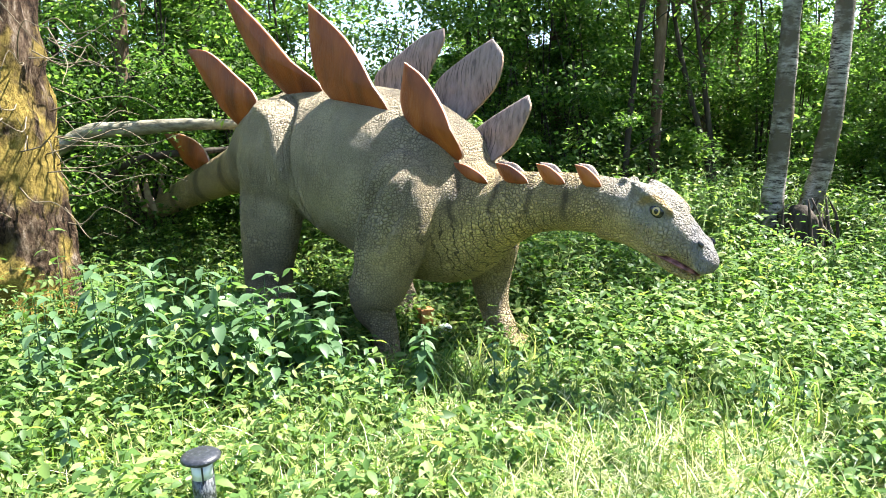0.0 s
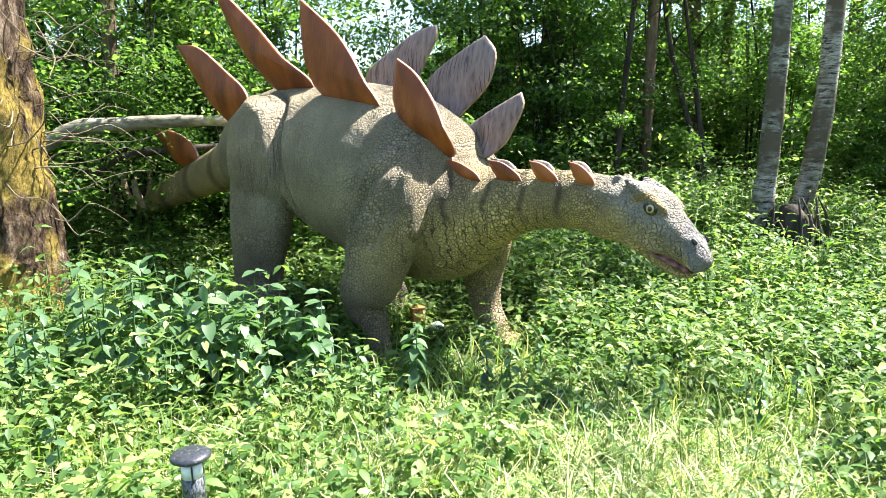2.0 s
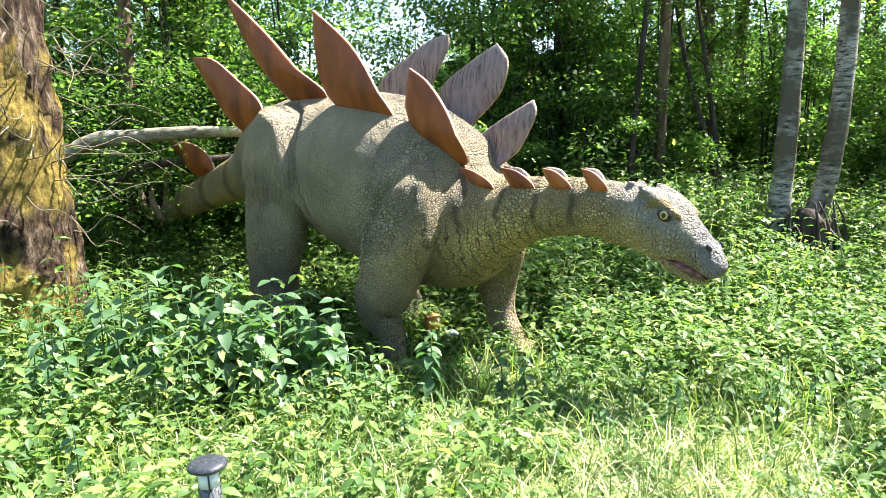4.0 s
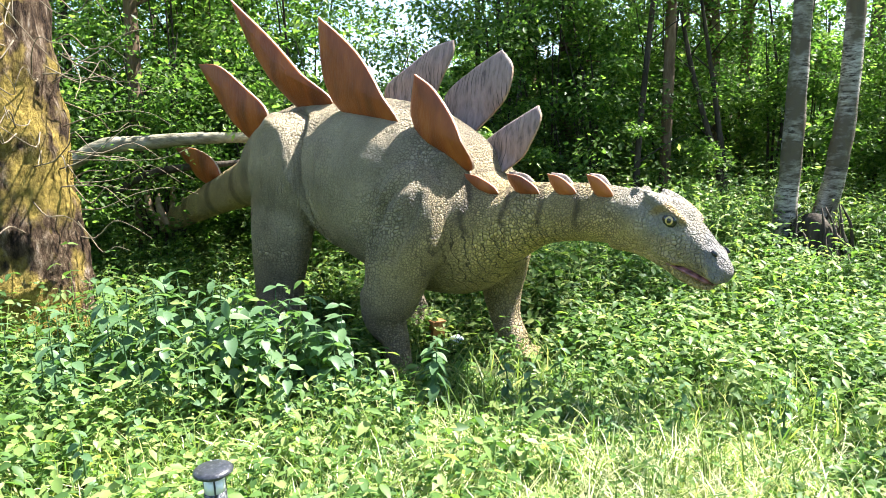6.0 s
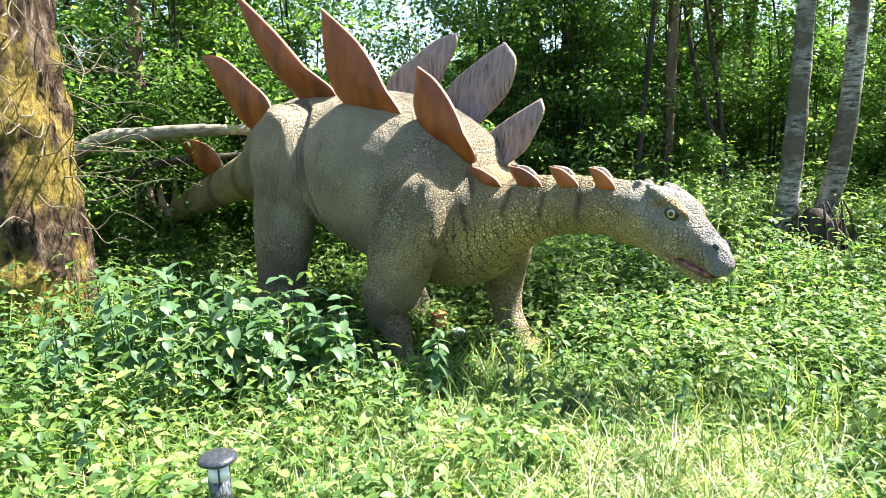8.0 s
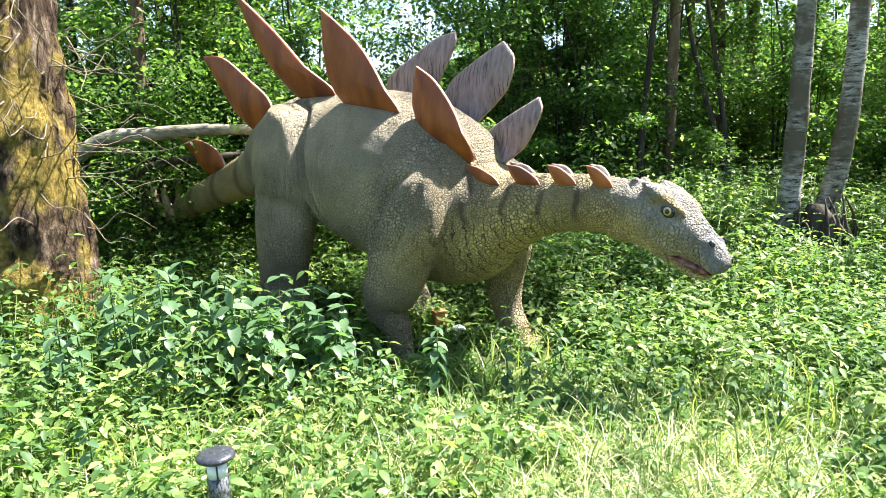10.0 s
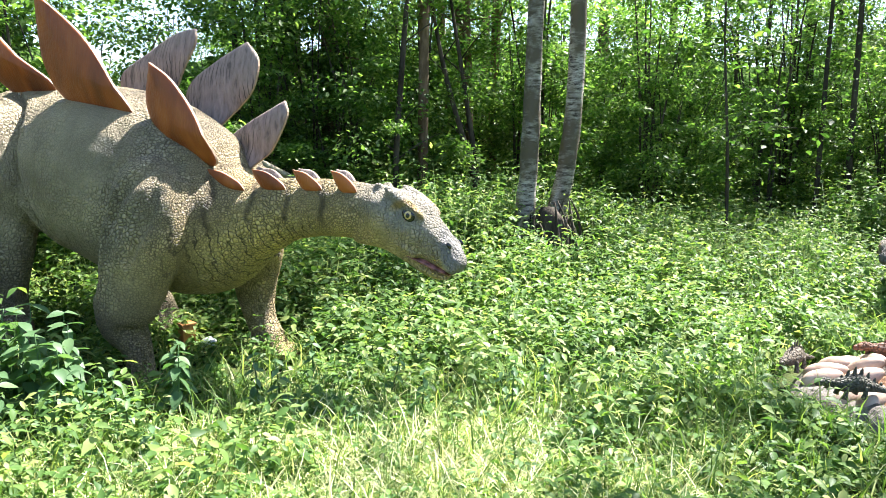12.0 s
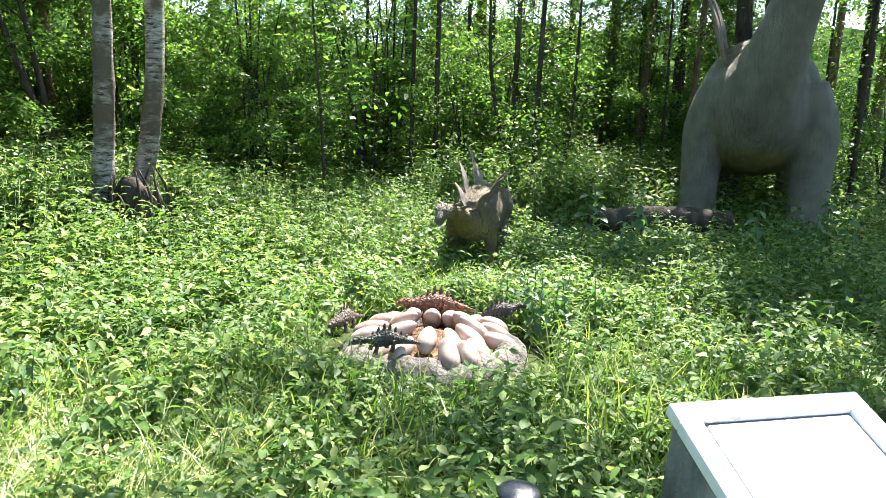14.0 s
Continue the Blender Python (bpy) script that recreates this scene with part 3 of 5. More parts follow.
for k in range(4):
    xa = (1.07, 1.42, 1.71, 1.97)[k]
    wd = (0.28, 0.22, 0.18, 0.15)[k]
    PLATES.append(([(xa, 1.36), (xa + 0.02, 1.29), (xa + wd * 0.5, 1.2), (xa + wd, 1.21), (xa + wd * 0.97, 1.27), (xa + wd * 0.5, 1.34)], (-0.17, -0.13, -0.11, -0.10)[k], 0.03, -1))
    if k < 3:
        PLATES.append(([(xa + 0.14, 1.355), (xa + 0.14, 1.28), (xa + 0.14 + wd * 0.5, 1.19), (xa + 0.14 + wd, 1.2), (xa + 0.14 + wd * 0.9, 1.26), (xa + 0.14 + wd * 0.5, 1.34)], (0.12, 0.1, 0.09)[k], 0.02, 1))


def creased(me, line, depth, width):
    """Presses a skin fold into both flanks along a line of x, z."""
    co = np.empty(len(me.vertices) * 3, dtype=np.float32)
    me.vertices.foreach_get("co", co)
    co = co.reshape(-1, 3)
    way = smooth_rows(line, 8)
    gap = np.full(len(co), 9.0)
    for a, b0 in zip(way[:-1], way[1:]):
        d = b0 - a
        t = np.clip(((co[:, 0] - a[0]) * d[0] + (co[:, 2] - a[1]) * d[1]) / (d @ d), 0, 1)
        gap = np.minimum(gap, np.hypot(co[:, 0] - a[0] - t * d[0], co[:, 2] - a[1] - t * d[1]))
    press = depth * (np.exp(-(gap / width) ** 2) - 0.35 * np.exp(-((gap - 2.2 * width) / (1.2 * width)) ** 2)) * hermite(0.2, 0.35, np.abs(co[:, 1]))
    co[:, 1] -= np.sign(co[:, 1]) * press
    me.vertices.foreach_set("co", co.ravel())
    me.update()


THIGH_FOLD = [(-0.5, 1.82), (-0.25, 1.68), (-0.17, 1.4), (-0.1, 1.08), (-0.06, 0.9)]
ARM_FOLD = [(1.0, 1.38), (0.8, 1.16), (0.66, 0.9), (0.55, 0.63)]


def stego_mesh(name, voxel, splay=1.0, dark=False):
    bm = bmesh.new()
    loft(bm, SPINE, 28, 4)
    loft(bm, SKULL, 24, 4)
    loft(bm, JAW, 20, 4)
    for leg in LEGS:
        loft(bm, leg, 20, 4)
    for s in (-1, 1):
        blob(bm, 2.43, 0.1 * s, 1.195, 0.15, 0.042, 0.032, (0, 33, 0))        # brow
        blob(bm, 2.45, 0.092 * s, 1.115, 0.075, 0.045, 0.055)                  # eye mound
        blob(bm, 2.24, 0.05 * s, 1.27, 0.032, 0.02, 0.03)
        blob(bm, 2.67, 0.05 * s, 0.965, 0.05, 0.032, 0.026, (0, 50, 0))       # nostril ridge
        blob(bm, 2.4, 0.1 * s, 0.975, 0.14, 0.035, 0.03, (0, 33, 0))           # cheek ridge
        blob(bm, 2.68, 0.045 * s, 0.855, 0.055, 0.045, 0.035, (0, 40, 0))      # beak
        blob(bm, 0.84, 0.4 * s, 1.08, 0.27, 0.22, 0.36)                        # shoulder
        blob(bm, -0.5, 0.47 * s, 1.34, 0.37, 0.25, 0.48)                     # thigh
        blob(bm, -3.62, 0.07 * s, 0.72, 0.08, 0.06, 0.07)
    blob(bm, 2.5, 0, 1.17, 0.09, 0.07, 0.03, (0, 42, 0))
    for leg, front in zip(LEGS, (0.2, 0.16, 0.14, 0.13)):
        x, y, z, rw, rz = leg[-1]
        for k in (-1, 0, 1):                                                  # toes
            blob(bm, x + front * 0.95 - abs(k) * 0.03, y + k * rw * 0.55, 0.03, 0.07, 0.05, 0.055)
    me = fused(bm, voxel, 3)
    creased(me, THIGH_FOLD, 0.06, 0.03)
    creased(me, ARM_FOLD, 0.035, 0.035)
    creased(me, [(1.02, 1.3), (1.0, 1.1), (0.9, 0.85)], 0.03, 0.03)
    bm = bmesh.new()
    bm.from_mesh(me)
    bpy.data.meshes.remove(me)
    for fc in bm.faces:
        fc.smooth = True
    for outline, w, out, side in PLATES:
        big = max(p[1] for p in outline) - min(p[1] for p in outline)
        plate_on(bm, outline, w, out * splay, 0.085 if big > 0.35 else 0.05, side)
    for s in (-1, 1):                                                          # tail spikes, in pairs
        for x0, ln in ((-3.78, 0.42), (-3.5, 0.32)):
            start = len(bm.faces)
            bm.faces.ensure_lookup_table()
            loft(bm, [(x0, 0.05 * s, 0.72, 0.052, 0.052), (x0 - 0.05, 0.13 * s, 0.86, 0.044, 0.044), (x0 - 0.06, 0.15 * s, 0.76 + ln * 0.75, 0.03, 0.03), (x0 - 0.055, 0.14 * s, 0.78 + ln, 0.006, 0.006)], 10, 4)
            bm.faces.ensure_lookup_table()
            for fc in bm.faces[start:]:
                fc.material_index, fc.smooth = 3, True
    def add(index, make):
        bm.faces.ensure_lookup_table()
        start = len(bm.faces)
        make()
        bm.faces.ensure_lookup_table()
        for fc in bm.faces[start:]:
            fc.material_index, fc.smooth = index, True
    add(4, lambda: loft(bm, [(2.44, 0, 0.905, 0.1, 0.016), (2.54, 0, 0.867, 0.094, 0.02), (2.62, 0, 0.83, 0.075, 0.02), (2.675, 0, 0.806, 0.05, 0.01)], 16, 3))
    for s in (-1, 1):
        add(6, lambda: blob(bm, 2.47, 0.124 * s, 1.128, 0.042, 0.016, 0.036, (0, 20, 0)))
        add(5, lambda: blob(bm, 2.474, 0.124 * s, 1.13, 0.027, 0.023, 0.027))
        add(6, lambda: blob(bm, 2.478, 0.1445 * s, 1.13, 0.012, 0.006, 0.013))
        add(6, lambda: blob(bm, 2.69, 0.074 * s, 0.972, 0.02, 0.009, 0.011, (0, 45, 0)))
    me = bm_mesh(name, bm, [HIDE, PLATE_ORANGE, PLATE_GREY, PLATE_RIM, MOUTH, EYE_WHITE, EYE_BLACK], smooth=False)
    for p in me.polygons:
        if p.material_index in (1, 2):
            p.use_smooth = True
    if dark:
        me.materials[1] = me.materials[2] = PLATE_DARK
    painted(me, (lambda co: 0.85 * stego_paint(co)) if dark else stego_paint, neck_fold_shade)
    if dark:                                                                   # the young one lifts and turns its head
        for v in me.vertices:
            if v.co.x > 0.9:
                h = float(hermite(0.9, 2.4, np.array([v.co.x]))[0])
                v.co.z += 0.32 * h
                v.co.y -= 0.42 * h
    me.update()
    return me


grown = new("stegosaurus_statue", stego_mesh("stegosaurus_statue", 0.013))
grown.matrix_basis = pose(-0.495, 5.445, 0.0, 0, 0, -45)
tagged(grown, "life-size grey stegosaurus figure with orange back plates standing in weeds", "dinosaur statue")

young = new("young_stegosaurus_statue", stego_mesh("young_stegosaurus_statue", 0.03, 7.0, True))
young.matrix_basis = pose(6.36, 4.6, 0.06, 0, 0, -152) @ Matrix.Diagonal((0.34, 0.44, 0.4, 1))
tagged(young, "small grey stegosaurus figure standing in sunlit weeds", "dinosaur statue")


def build_big_figure():
    bm = bmesh.new()
    loft(bm, [(-3.6, 0, 1.6, 0.15, 0.15), (-2.6, 0, 1.9, 0.5, 0.5), (-1.4, 0, 1.9, 0.98, 1.0), (-0.2, 0, 1.95, 1.14, 1.18), (0.7, 0, 2.0, 0.98, 1.02), (1.3, 0.1, 2.4, 0.6, 0.7), (1.75, 0.3, 3.1, 0.42, 0.45), (2.0, 0.5, 3.9, 0.38, 0.4), (2.2, 0.6, 4.6, 0.34, 0.34), (2.5, 0.6, 5.0, 0.3, 0.26), (3.0, 0.6, 4.95, 0.18, 0.16)], 32, 4)
    for y in (-0.85, 0.95):
        loft(bm, [(0.55, y * 0.8, 2.3, 0.35, 0.5), (0.6, y, 1.6, 0.42, 0.42), (0.62, y * 1.05, 0.9, 0.36, 0.36), (0.68, y * 1.05, 0.3, 0.34, 0.36), (0.72, y * 1.05, -0.05, 0.38, 0.42)], 24, 4)
        loft(bm, [(-1.5, y * 0.75, 2.3, 0.35, 0.55), (-1.5, y * 0.9, 1.5, 0.45, 0.5), (-1.55, y * 0.9, 0.8, 0.34, 0.36), (-1.5, y * 0.9, -0.05, 0.36, 0.4)], 24, 4)
    me = fused(bm, 0.05, 6)
    bm = bmesh.new()
    bm.from_mesh(me)
    bpy.data.meshes.remove(me)
    for k in range(6):
        x = 0.9 - 0.62 * k
        zt = (3.0, 3.15, 3.2, 3.1, 2.85, 2.5)[k]
        for y, s in ((-0.8, -1), (0.2, 1)):
            zt = zt - 0.12
            plate_on(bm, [(x - 0.1, zt + 0.8), (x - 0.28, zt + 0.4), (x - 0.3, zt), (x - 0.1, zt - 0.3), (x + 0.2, zt - 0.3), (x + 0.3, zt), (x + 0.18, zt + 0.4)], y, 0.35, 0.1, s)
    me = bm_mesh("large_dinosaur_statue", bm, [HIDE, PLATE_GREY, PLATE_GREY, PLATE_RIM], smooth=True)
    def paint(co):
        c = np.tile(np.array((0.27, 0.265, 0.225)), (len(co), 1))
        return mix_rgb(c, (0.33, 0.29, 0.12), (1 - hermite(1.15, 1.4, co[:, 2])) * (np.abs(co[:, 1]) < 0.55))
    painted(me, paint)
    ob = new("large_dinosaur_statue", me)
    ob.matrix_basis = pose(12.35, 4.1, 0.0, 0, 0, -159) @ Matrix.Diagonal((0.9, 0.82, 0.92, 1))
    tagged(ob, "tall grey dinosaur figure with back plates, seen against the light", "dinosaur statue")


build_big_figure()

# ---------------------------------------------------------------- trees
def bark_tube(rows, count, mat, name, rough=0.0, seed=0, sub=4, furrows=False):
    bm = bmesh.new()
    loft(bm, rows, count, sub, (0, 1, 0) if abs(rows[-1][2] - rows[0][2]) > 0.4 else (0, 0, 1), rough, seed)
    if furrows:
        for v in bm.verts:
            k = noise.noise(Vector((v.co.x * 11, v.co.y * 11, v.co.z * 2.2))) + 0.6 * noise.noise(v.co * 24)
            out = Vector((v.co.x, v.co.y, 0)).normalized()
            v.co += out * 0.045 * k
    return bm_mesh(name, bm, [mat])


LEAF5 = (np.array([(0, 0, 0), (-0.19, 0.2, 0.05), (-0.24, 0.48, 0.05), (0, 1, -0.16), (0.24, 0.48, 0.05), (0.19, 0.2, 0.05), (0, 0.42, -0.01)]), np.array([(6, 1, 0), (6, 2, 1), (6, 3, 2), (6, 4, 3), (6, 5, 4), (6, 0, 5)]))
LEAF4 = (np.array([(0, 0, 0), (0.3, 0.42, 0.06), (0, 1, -0.08), (-0.3, 0.42, 0.06)]), np.array([(0, 1, 2), (0, 2, 3)]))


def strew(shape, pos, yaw, pitch, roll, size):
    """Copies of a small shape: verts and faces of all of them. pitch lifts the tip, roll turns about the length."""
    tv, tf = shape
    cy, sy, cp, sp, cr, sr = np.cos(yaw), np.sin(yaw), np.cos(pitch), np.sin(pitch), np.cos(roll), np.sin(roll)
    length = np.stack([-sy * cp, cy * cp, sp], 1)
    across = np.stack([cy, sy, 0 * cy], 1)
    up = np.cross(across, length)
    a2 = across * cr[:, None] + up * sr[:, None]
    u2 = up * cr[:, None] - across * sr[:, None]
    v = pos[:, None, :] + size[:, None, None] * (tv[None, :, 0:1] * a2[:, None] + tv[None, :, 1:2] * length[:, None] + tv[None, :, 2:3] * u2[:, None])
    fcs = tf[None] + (np.arange(len(pos)) * len(tv))[:, None, None]
    return v.reshape(-1, 3), fcs.reshape(-1, tf.shape[1])


def joined(groups):
    vs, fs, k = [], [], 0
    for v, fc in groups:
        vs.append(v)
        fs.append(fc + k)
        k += len(v)
    return np.vstack(vs), np.vstack(fs)


def crown_mesh(name, rng, clumps, per, size, mat, spread=0.35):
    """Sprays of leaves: clumps are rows of x, y, z, radius."""
    c = np.array(clumps)
    pick = rng.integers(0, len(c), per)
    d = rng.normal(size=(per, 3))
    d /= np.linalg.norm(d, axis=1)[:, None]
    rad = c[pick, 3] * rng.random(per) ** 0.45
    pos = c[pick, :3] + d * rad[:, None] * np.array((1, 1, 0.62))
    yaw = np.arctan2(-d[:, 0], d[:, 1]) + rng.normal(0, 0.9, per)
    v, fc = strew(LEAF4, pos, yaw, rng.normal(-0.25, 0.45, per), rng.normal(0, 0.5, per), size * rng.uniform(0.6, 1.35, per))
    return mesh_from(name, v, fc, [mat], smooth=False)


def shrub(seed, height, width, leaves, size):
    """A leafy understorey bush: thin stems and sprays of leaves in tiers."""
    rng = np.random.default_rng(seed)
    ob = thing("shrub")
    clumps = []
    for k in range(5):
        a, lean = rng.uniform(0, 6.28), rng.uniform(0.1, 0.5) * width
        h = height * rng.uniform(0.7, 1.0)
        tip = (lean * math.cos(a), lean * math.sin(a), h)
        rows = [(0.05 * math.cos(a), 0.05 * math.sin(a), -0.15, 0.018, 0.018), (tip[0] * 0.35, tip[1] * 0.35, h * 0.45, 0.013, 0.013), (tip[0], tip[1], h, 0.004, 0.004)]
        part("stem", bark_tube(rows, 6, BARK_DARK, "stem", sub=3), ob)
        for _ in range(9):
            t = rng.uniform(0.06, 1.0)
            b = rng.uniform(0, 6.28)
            rr = width * rng.uniform(0.1, 0.95) * (1.1 - 0.45 * t)
            clumps.append((tip[0] * t + rr * math.cos(b), tip[1] * t + rr * math.sin(b), h * t, rng.uniform(0.16, 0.5) * width * 0.55))
    part("crown", crown_mesh("shrub_crown", rng, clumps, leaves, size, LEAF_SHRUB), ob, "dense small green leaves")
    return tagged(ob, "dense green understorey bush on the forest edge", "bush", "bushes of the forest edge")


def forest_tree(seed, height, radius, bark, leaves, size, low=0.3, name="forest_tree", label="tall leafy forest tree with a straight dark trunk", crown_r=1.6):
    rng = np.random.default_rng(seed)
    ob = thing(name)
    lean = rng.uniform(-0.25, 0.25, 2)
    rows = [(0, 0, -0.3, radius * 1.25, radius * 1.25), (0.02, 0, 0.35, radius * 1.02, radius * 1.02), (lean[0] * 0.3, lean[1] * 0.3, height * 0.35, radius * 0.85, radius * 0.85), (lean[0], lean[1], height * 0.7, radius * 0.55, radius * 0.55), (lean[0], lean[1], height, 0.02, 0.02)]
    part("trunk", bark_tube(rows, 14, bark, "trunk", radius * 0.12, seed), ob)
    clumps = []
    for k in range(16):
        t = rng.uniform(low, 1.0)
        a = rng.uniform(0, 6.28)
        ln = crown_r * rng.uniform(0.5, 1.1) * (1.15 - 0.65 * t)
        z0 = height * t
        end = (lean[0] * t + ln * math.cos(a), lean[1] * t + ln * math.sin(a), z0 + ln * rng.uniform(-0.1, 0.45))
        if k < 9:
            part("limb", bark_tube([(lean[0] * t, lean[1] * t, z0, radius * 0.22, radius * 0.22), ((end[0] + lean[0] * t) / 2, (end[1] + lean[1] * t) / 2, (z0 + end[2]) / 2 + 0.08, radius * 0.13, radius * 0.13), (*end, 0.006, 0.006)], 6, bark, "limb", sub=3), ob)
        for _ in range(4):
            u = rng.uniform(0.4, 1.1)
            clumps.append((lean[0] * t + (end[0] - lean[0] * t) * u + rng.normal(0, 0.2), lean[1] * t + (end[1] - lean[1] * t) * u + rng.normal(0, 0.2), z0 + (end[2] - z0) * u + rng.normal(0, 0.25), rng.uniform(0.35, 0.75)))
    part("crown", crown_mesh("tree_crown", rng, clumps, leaves, size, LEAF_TREE), ob, "sprays of green leaves with gaps")
    return tagged(ob, label, "tree", "forest trees")


def put(ob, x, y, turn, scale=1.0, sz=None):
    m = pose(x, y, float(ground_z(x, y)), 0, 0, turn) @ Matrix.Diagonal((scale, scale, sz or scale, 1))
    return m


rng = np.random.default_rng(7)
bushes = [shrub(11, 3.0, 1.5, 8500, 0.056), shrub(12, 3.8, 1.7, 10500, 0.056), shrub(13, 2.3, 1.6, 8000, 0.052), shrub(14, 4.4, 1.8, 11500, 0.06)]
spots = []
for k in range(70):
    az = radians(-37 + 112 * ((k * 0.618034) % 1.0))
    r = 9.6 + 6.5 * rng.random() ** 1.3
    if math.degrees(az) > 30:
        r += 1.2 + 2.4 * (math.degrees(az) > 36)
    x, y = 0.3 + r * math.sin(az), r * math.cos(az)
    if 8.8 < x < 15.5 and 1.5 < y < 7.0 or 54 < math.degrees(az) < 70 and r < 17.5:
        continue
    spots.append((x, y, -8.8 < math.degrees(az) < -3.0))
for k, (x, y, small) in enumerate(spots):
    src = bushes[2 if small and k > 3 else k % 4]
    m = put(src, x, y, 360 * rng.random(), (0.85 + 0.45 * rng.random()) * (0.8 if small else 1.0))
    if k < 4:
        src.matrix_basis = m
    else:
        copy_thing(src, m)
woods = [forest_tree(21, 9.5, 0.13, BARK_DARK, 7500, 0.085, 0.16), forest_tree(22, 11.0, 0.16, BARK_PINE, 8000, 0.085, 0.17), forest_tree(23, 8.0, 0.09, BARK_DARK, 7000, 0.08, 0.14)]
poles = [forest_tree(51, 8.0, 0.045, BARK_DARK, 1900, 0.065, 0.1, "slender_tree", "slender dark-stemmed young tree with sparse leaves", 1.1), forest_tree(52, 7.0, 0.035, BARK_DARK, 1700, 0.06, 0.08, "slender_tree", "slender dark-stemmed young tree with sparse leaves", 1.0), forest_tree(53, 9.0, 0.065, BARK_PINE, 2000, 0.065, 0.16, "slender_tree", "slender grey-brown young tree with sparse leaves", 1.2)]
stand = [(14.6, 2.75), (13.7, 3.0), (14.9, 6.4), (16.3, 5.4), (15.6, 7.3), (17.6, 6.9), (18.6, 8.4), (19.4, 5.2), (16.9, 8.6), (20.6, 7.2), (17.2, 3.9), (21.5, 9.6)]
for k in range(34):
    az = radians(-34 + 98 * ((k * 0.754878) % 1.0))
    r = 8.9 + 5.5 * rng.random() + 3.6 * (az > radians(36))
    if abs(math.degrees(az) + 5.6) > 6.5 and abs(math.degrees(az) - 27.5) > 4:
        stand.append((0.3 + r * math.sin(az), r * math.cos(az)))
for k, (x, y) in enumerate(stand):
    m = put(poles[0], x, y, 360 * rng.random(), 0.85 + 0.4 * rng.random())
    if k < 3:
        poles[k].matrix_basis = m
    else:
        copy_thing(poles[k % 3], m)
for x, y in ((20.4, 6.2), (21.2, 8.6), (22.6, 7.2), (23.4, 9.4), (20.8, 10.6), (18.6, 10.8), (16.2, 6.3), (18.2, 6.0), (17.4, 8.0), (19.8, 8.2), (16.6, 4.4), (18.8, 3.6)):
    copy_thing(bushes[2], put(bushes[2], x, y, 360 * rng.random(), 0.9))
for x, y, k in ((-3.3, 8.3, 2), (-2.2, 8.7, 0), (-4.3, 8.0, 2), (-1.2, 9.2, 2), (7.2, 9.8, 2), (15.6, 11.0, 3), (17.4, 11.4, 3), (18.4, 9.6, 3), (19.8, 10.2, 1), (20.8, 12.2, 3), (13.2, 12.8, 3), (19.6, 8.0, 3), (1.0, 18.0, 3)):
    copy_thing(bushes[k], put(bushes[k], x, y, 360 * rng.random(), 0.8 + 0.3 * rng.random()))
maple = forest_tree(61, 3.9, 0.022, BARK_DARK, 420, 0.1, 0.3, "young_maple", "thin young maple with large bright leaves", 0.9)
maple.matrix_basis = put(maple, 6.35, 7.3, 40)

tall = [(1.98, 11.0), (-3.9, 11.0), (-3.3, 11.6), (4.75, 12.8), (2.0, 15.5), (3.6, 16.5), (-6.6, 12.5), (-5.2, 16.0), (6.8, 16.2), (8.6, 17.5), (9.0, 15.0), (11.4, 14.2), (13.6, 13.4), (15.0, 12.2), (16.4, 10.4), (17.4, 8.0), (17.2, 9.8), (18.0, 6.2), (19.5, 4.4), (16.6, 3.0),
        (20.5, 8.5), (14.5, 13.5), (11.0, 16.5), (5.0, 18.5), (-5.6, 18.0), (1.9, 18.5), (-8.5, 15.0), (17.8, 1.2), (22.5, 6.0), (21.0, 12.0), (13.0, 18.0), (8.0, 20.0), (-7.8, 9.0), (20.2, 10.4), (22.0, 8.2), (23.5, 10.5), (24.5, 7.5), (21.6, 4.6), (25.5, 12.5)]
for k, (x, y) in enumerate(tall):
    src = woods[(1, 0, 0, 1)[k] if k < 4 else k % 3]
    m = put(src, x, y, 360 * rng.random(), 0.9 + 0.3 * rng.random())
    if src.get("placed"):
        copy_thing(src, m)
    else:
        src.matrix_basis = m
        src["placed"] = 1
for src in woods:
    if "placed" in src:
        del src["placed"]

# trees added mostly out of view beside the path; their crowns throw dappled shade
shade = [forest_tree(31, 9.0, 0.17, BARK_DARK, 14000, 0.16, 0.55, crown_r=4.3), forest_tree(32, 10.5, 0.2, BARK_DARK, 8000, 0.13, 0.5, crown_r=2.4)]
for k, (x, y, tz) in enumerate(((11.0, 1.35, 0.95), (12.4, -1.6, 1.0), (13.3, 4.75, 1.0))):
    src = shade[k % 2]
    m = put(src, x, y, 70 * k, tz)
    if k < 2:
        src.matrix_basis = m
    else:
        copy_thing(src, m)


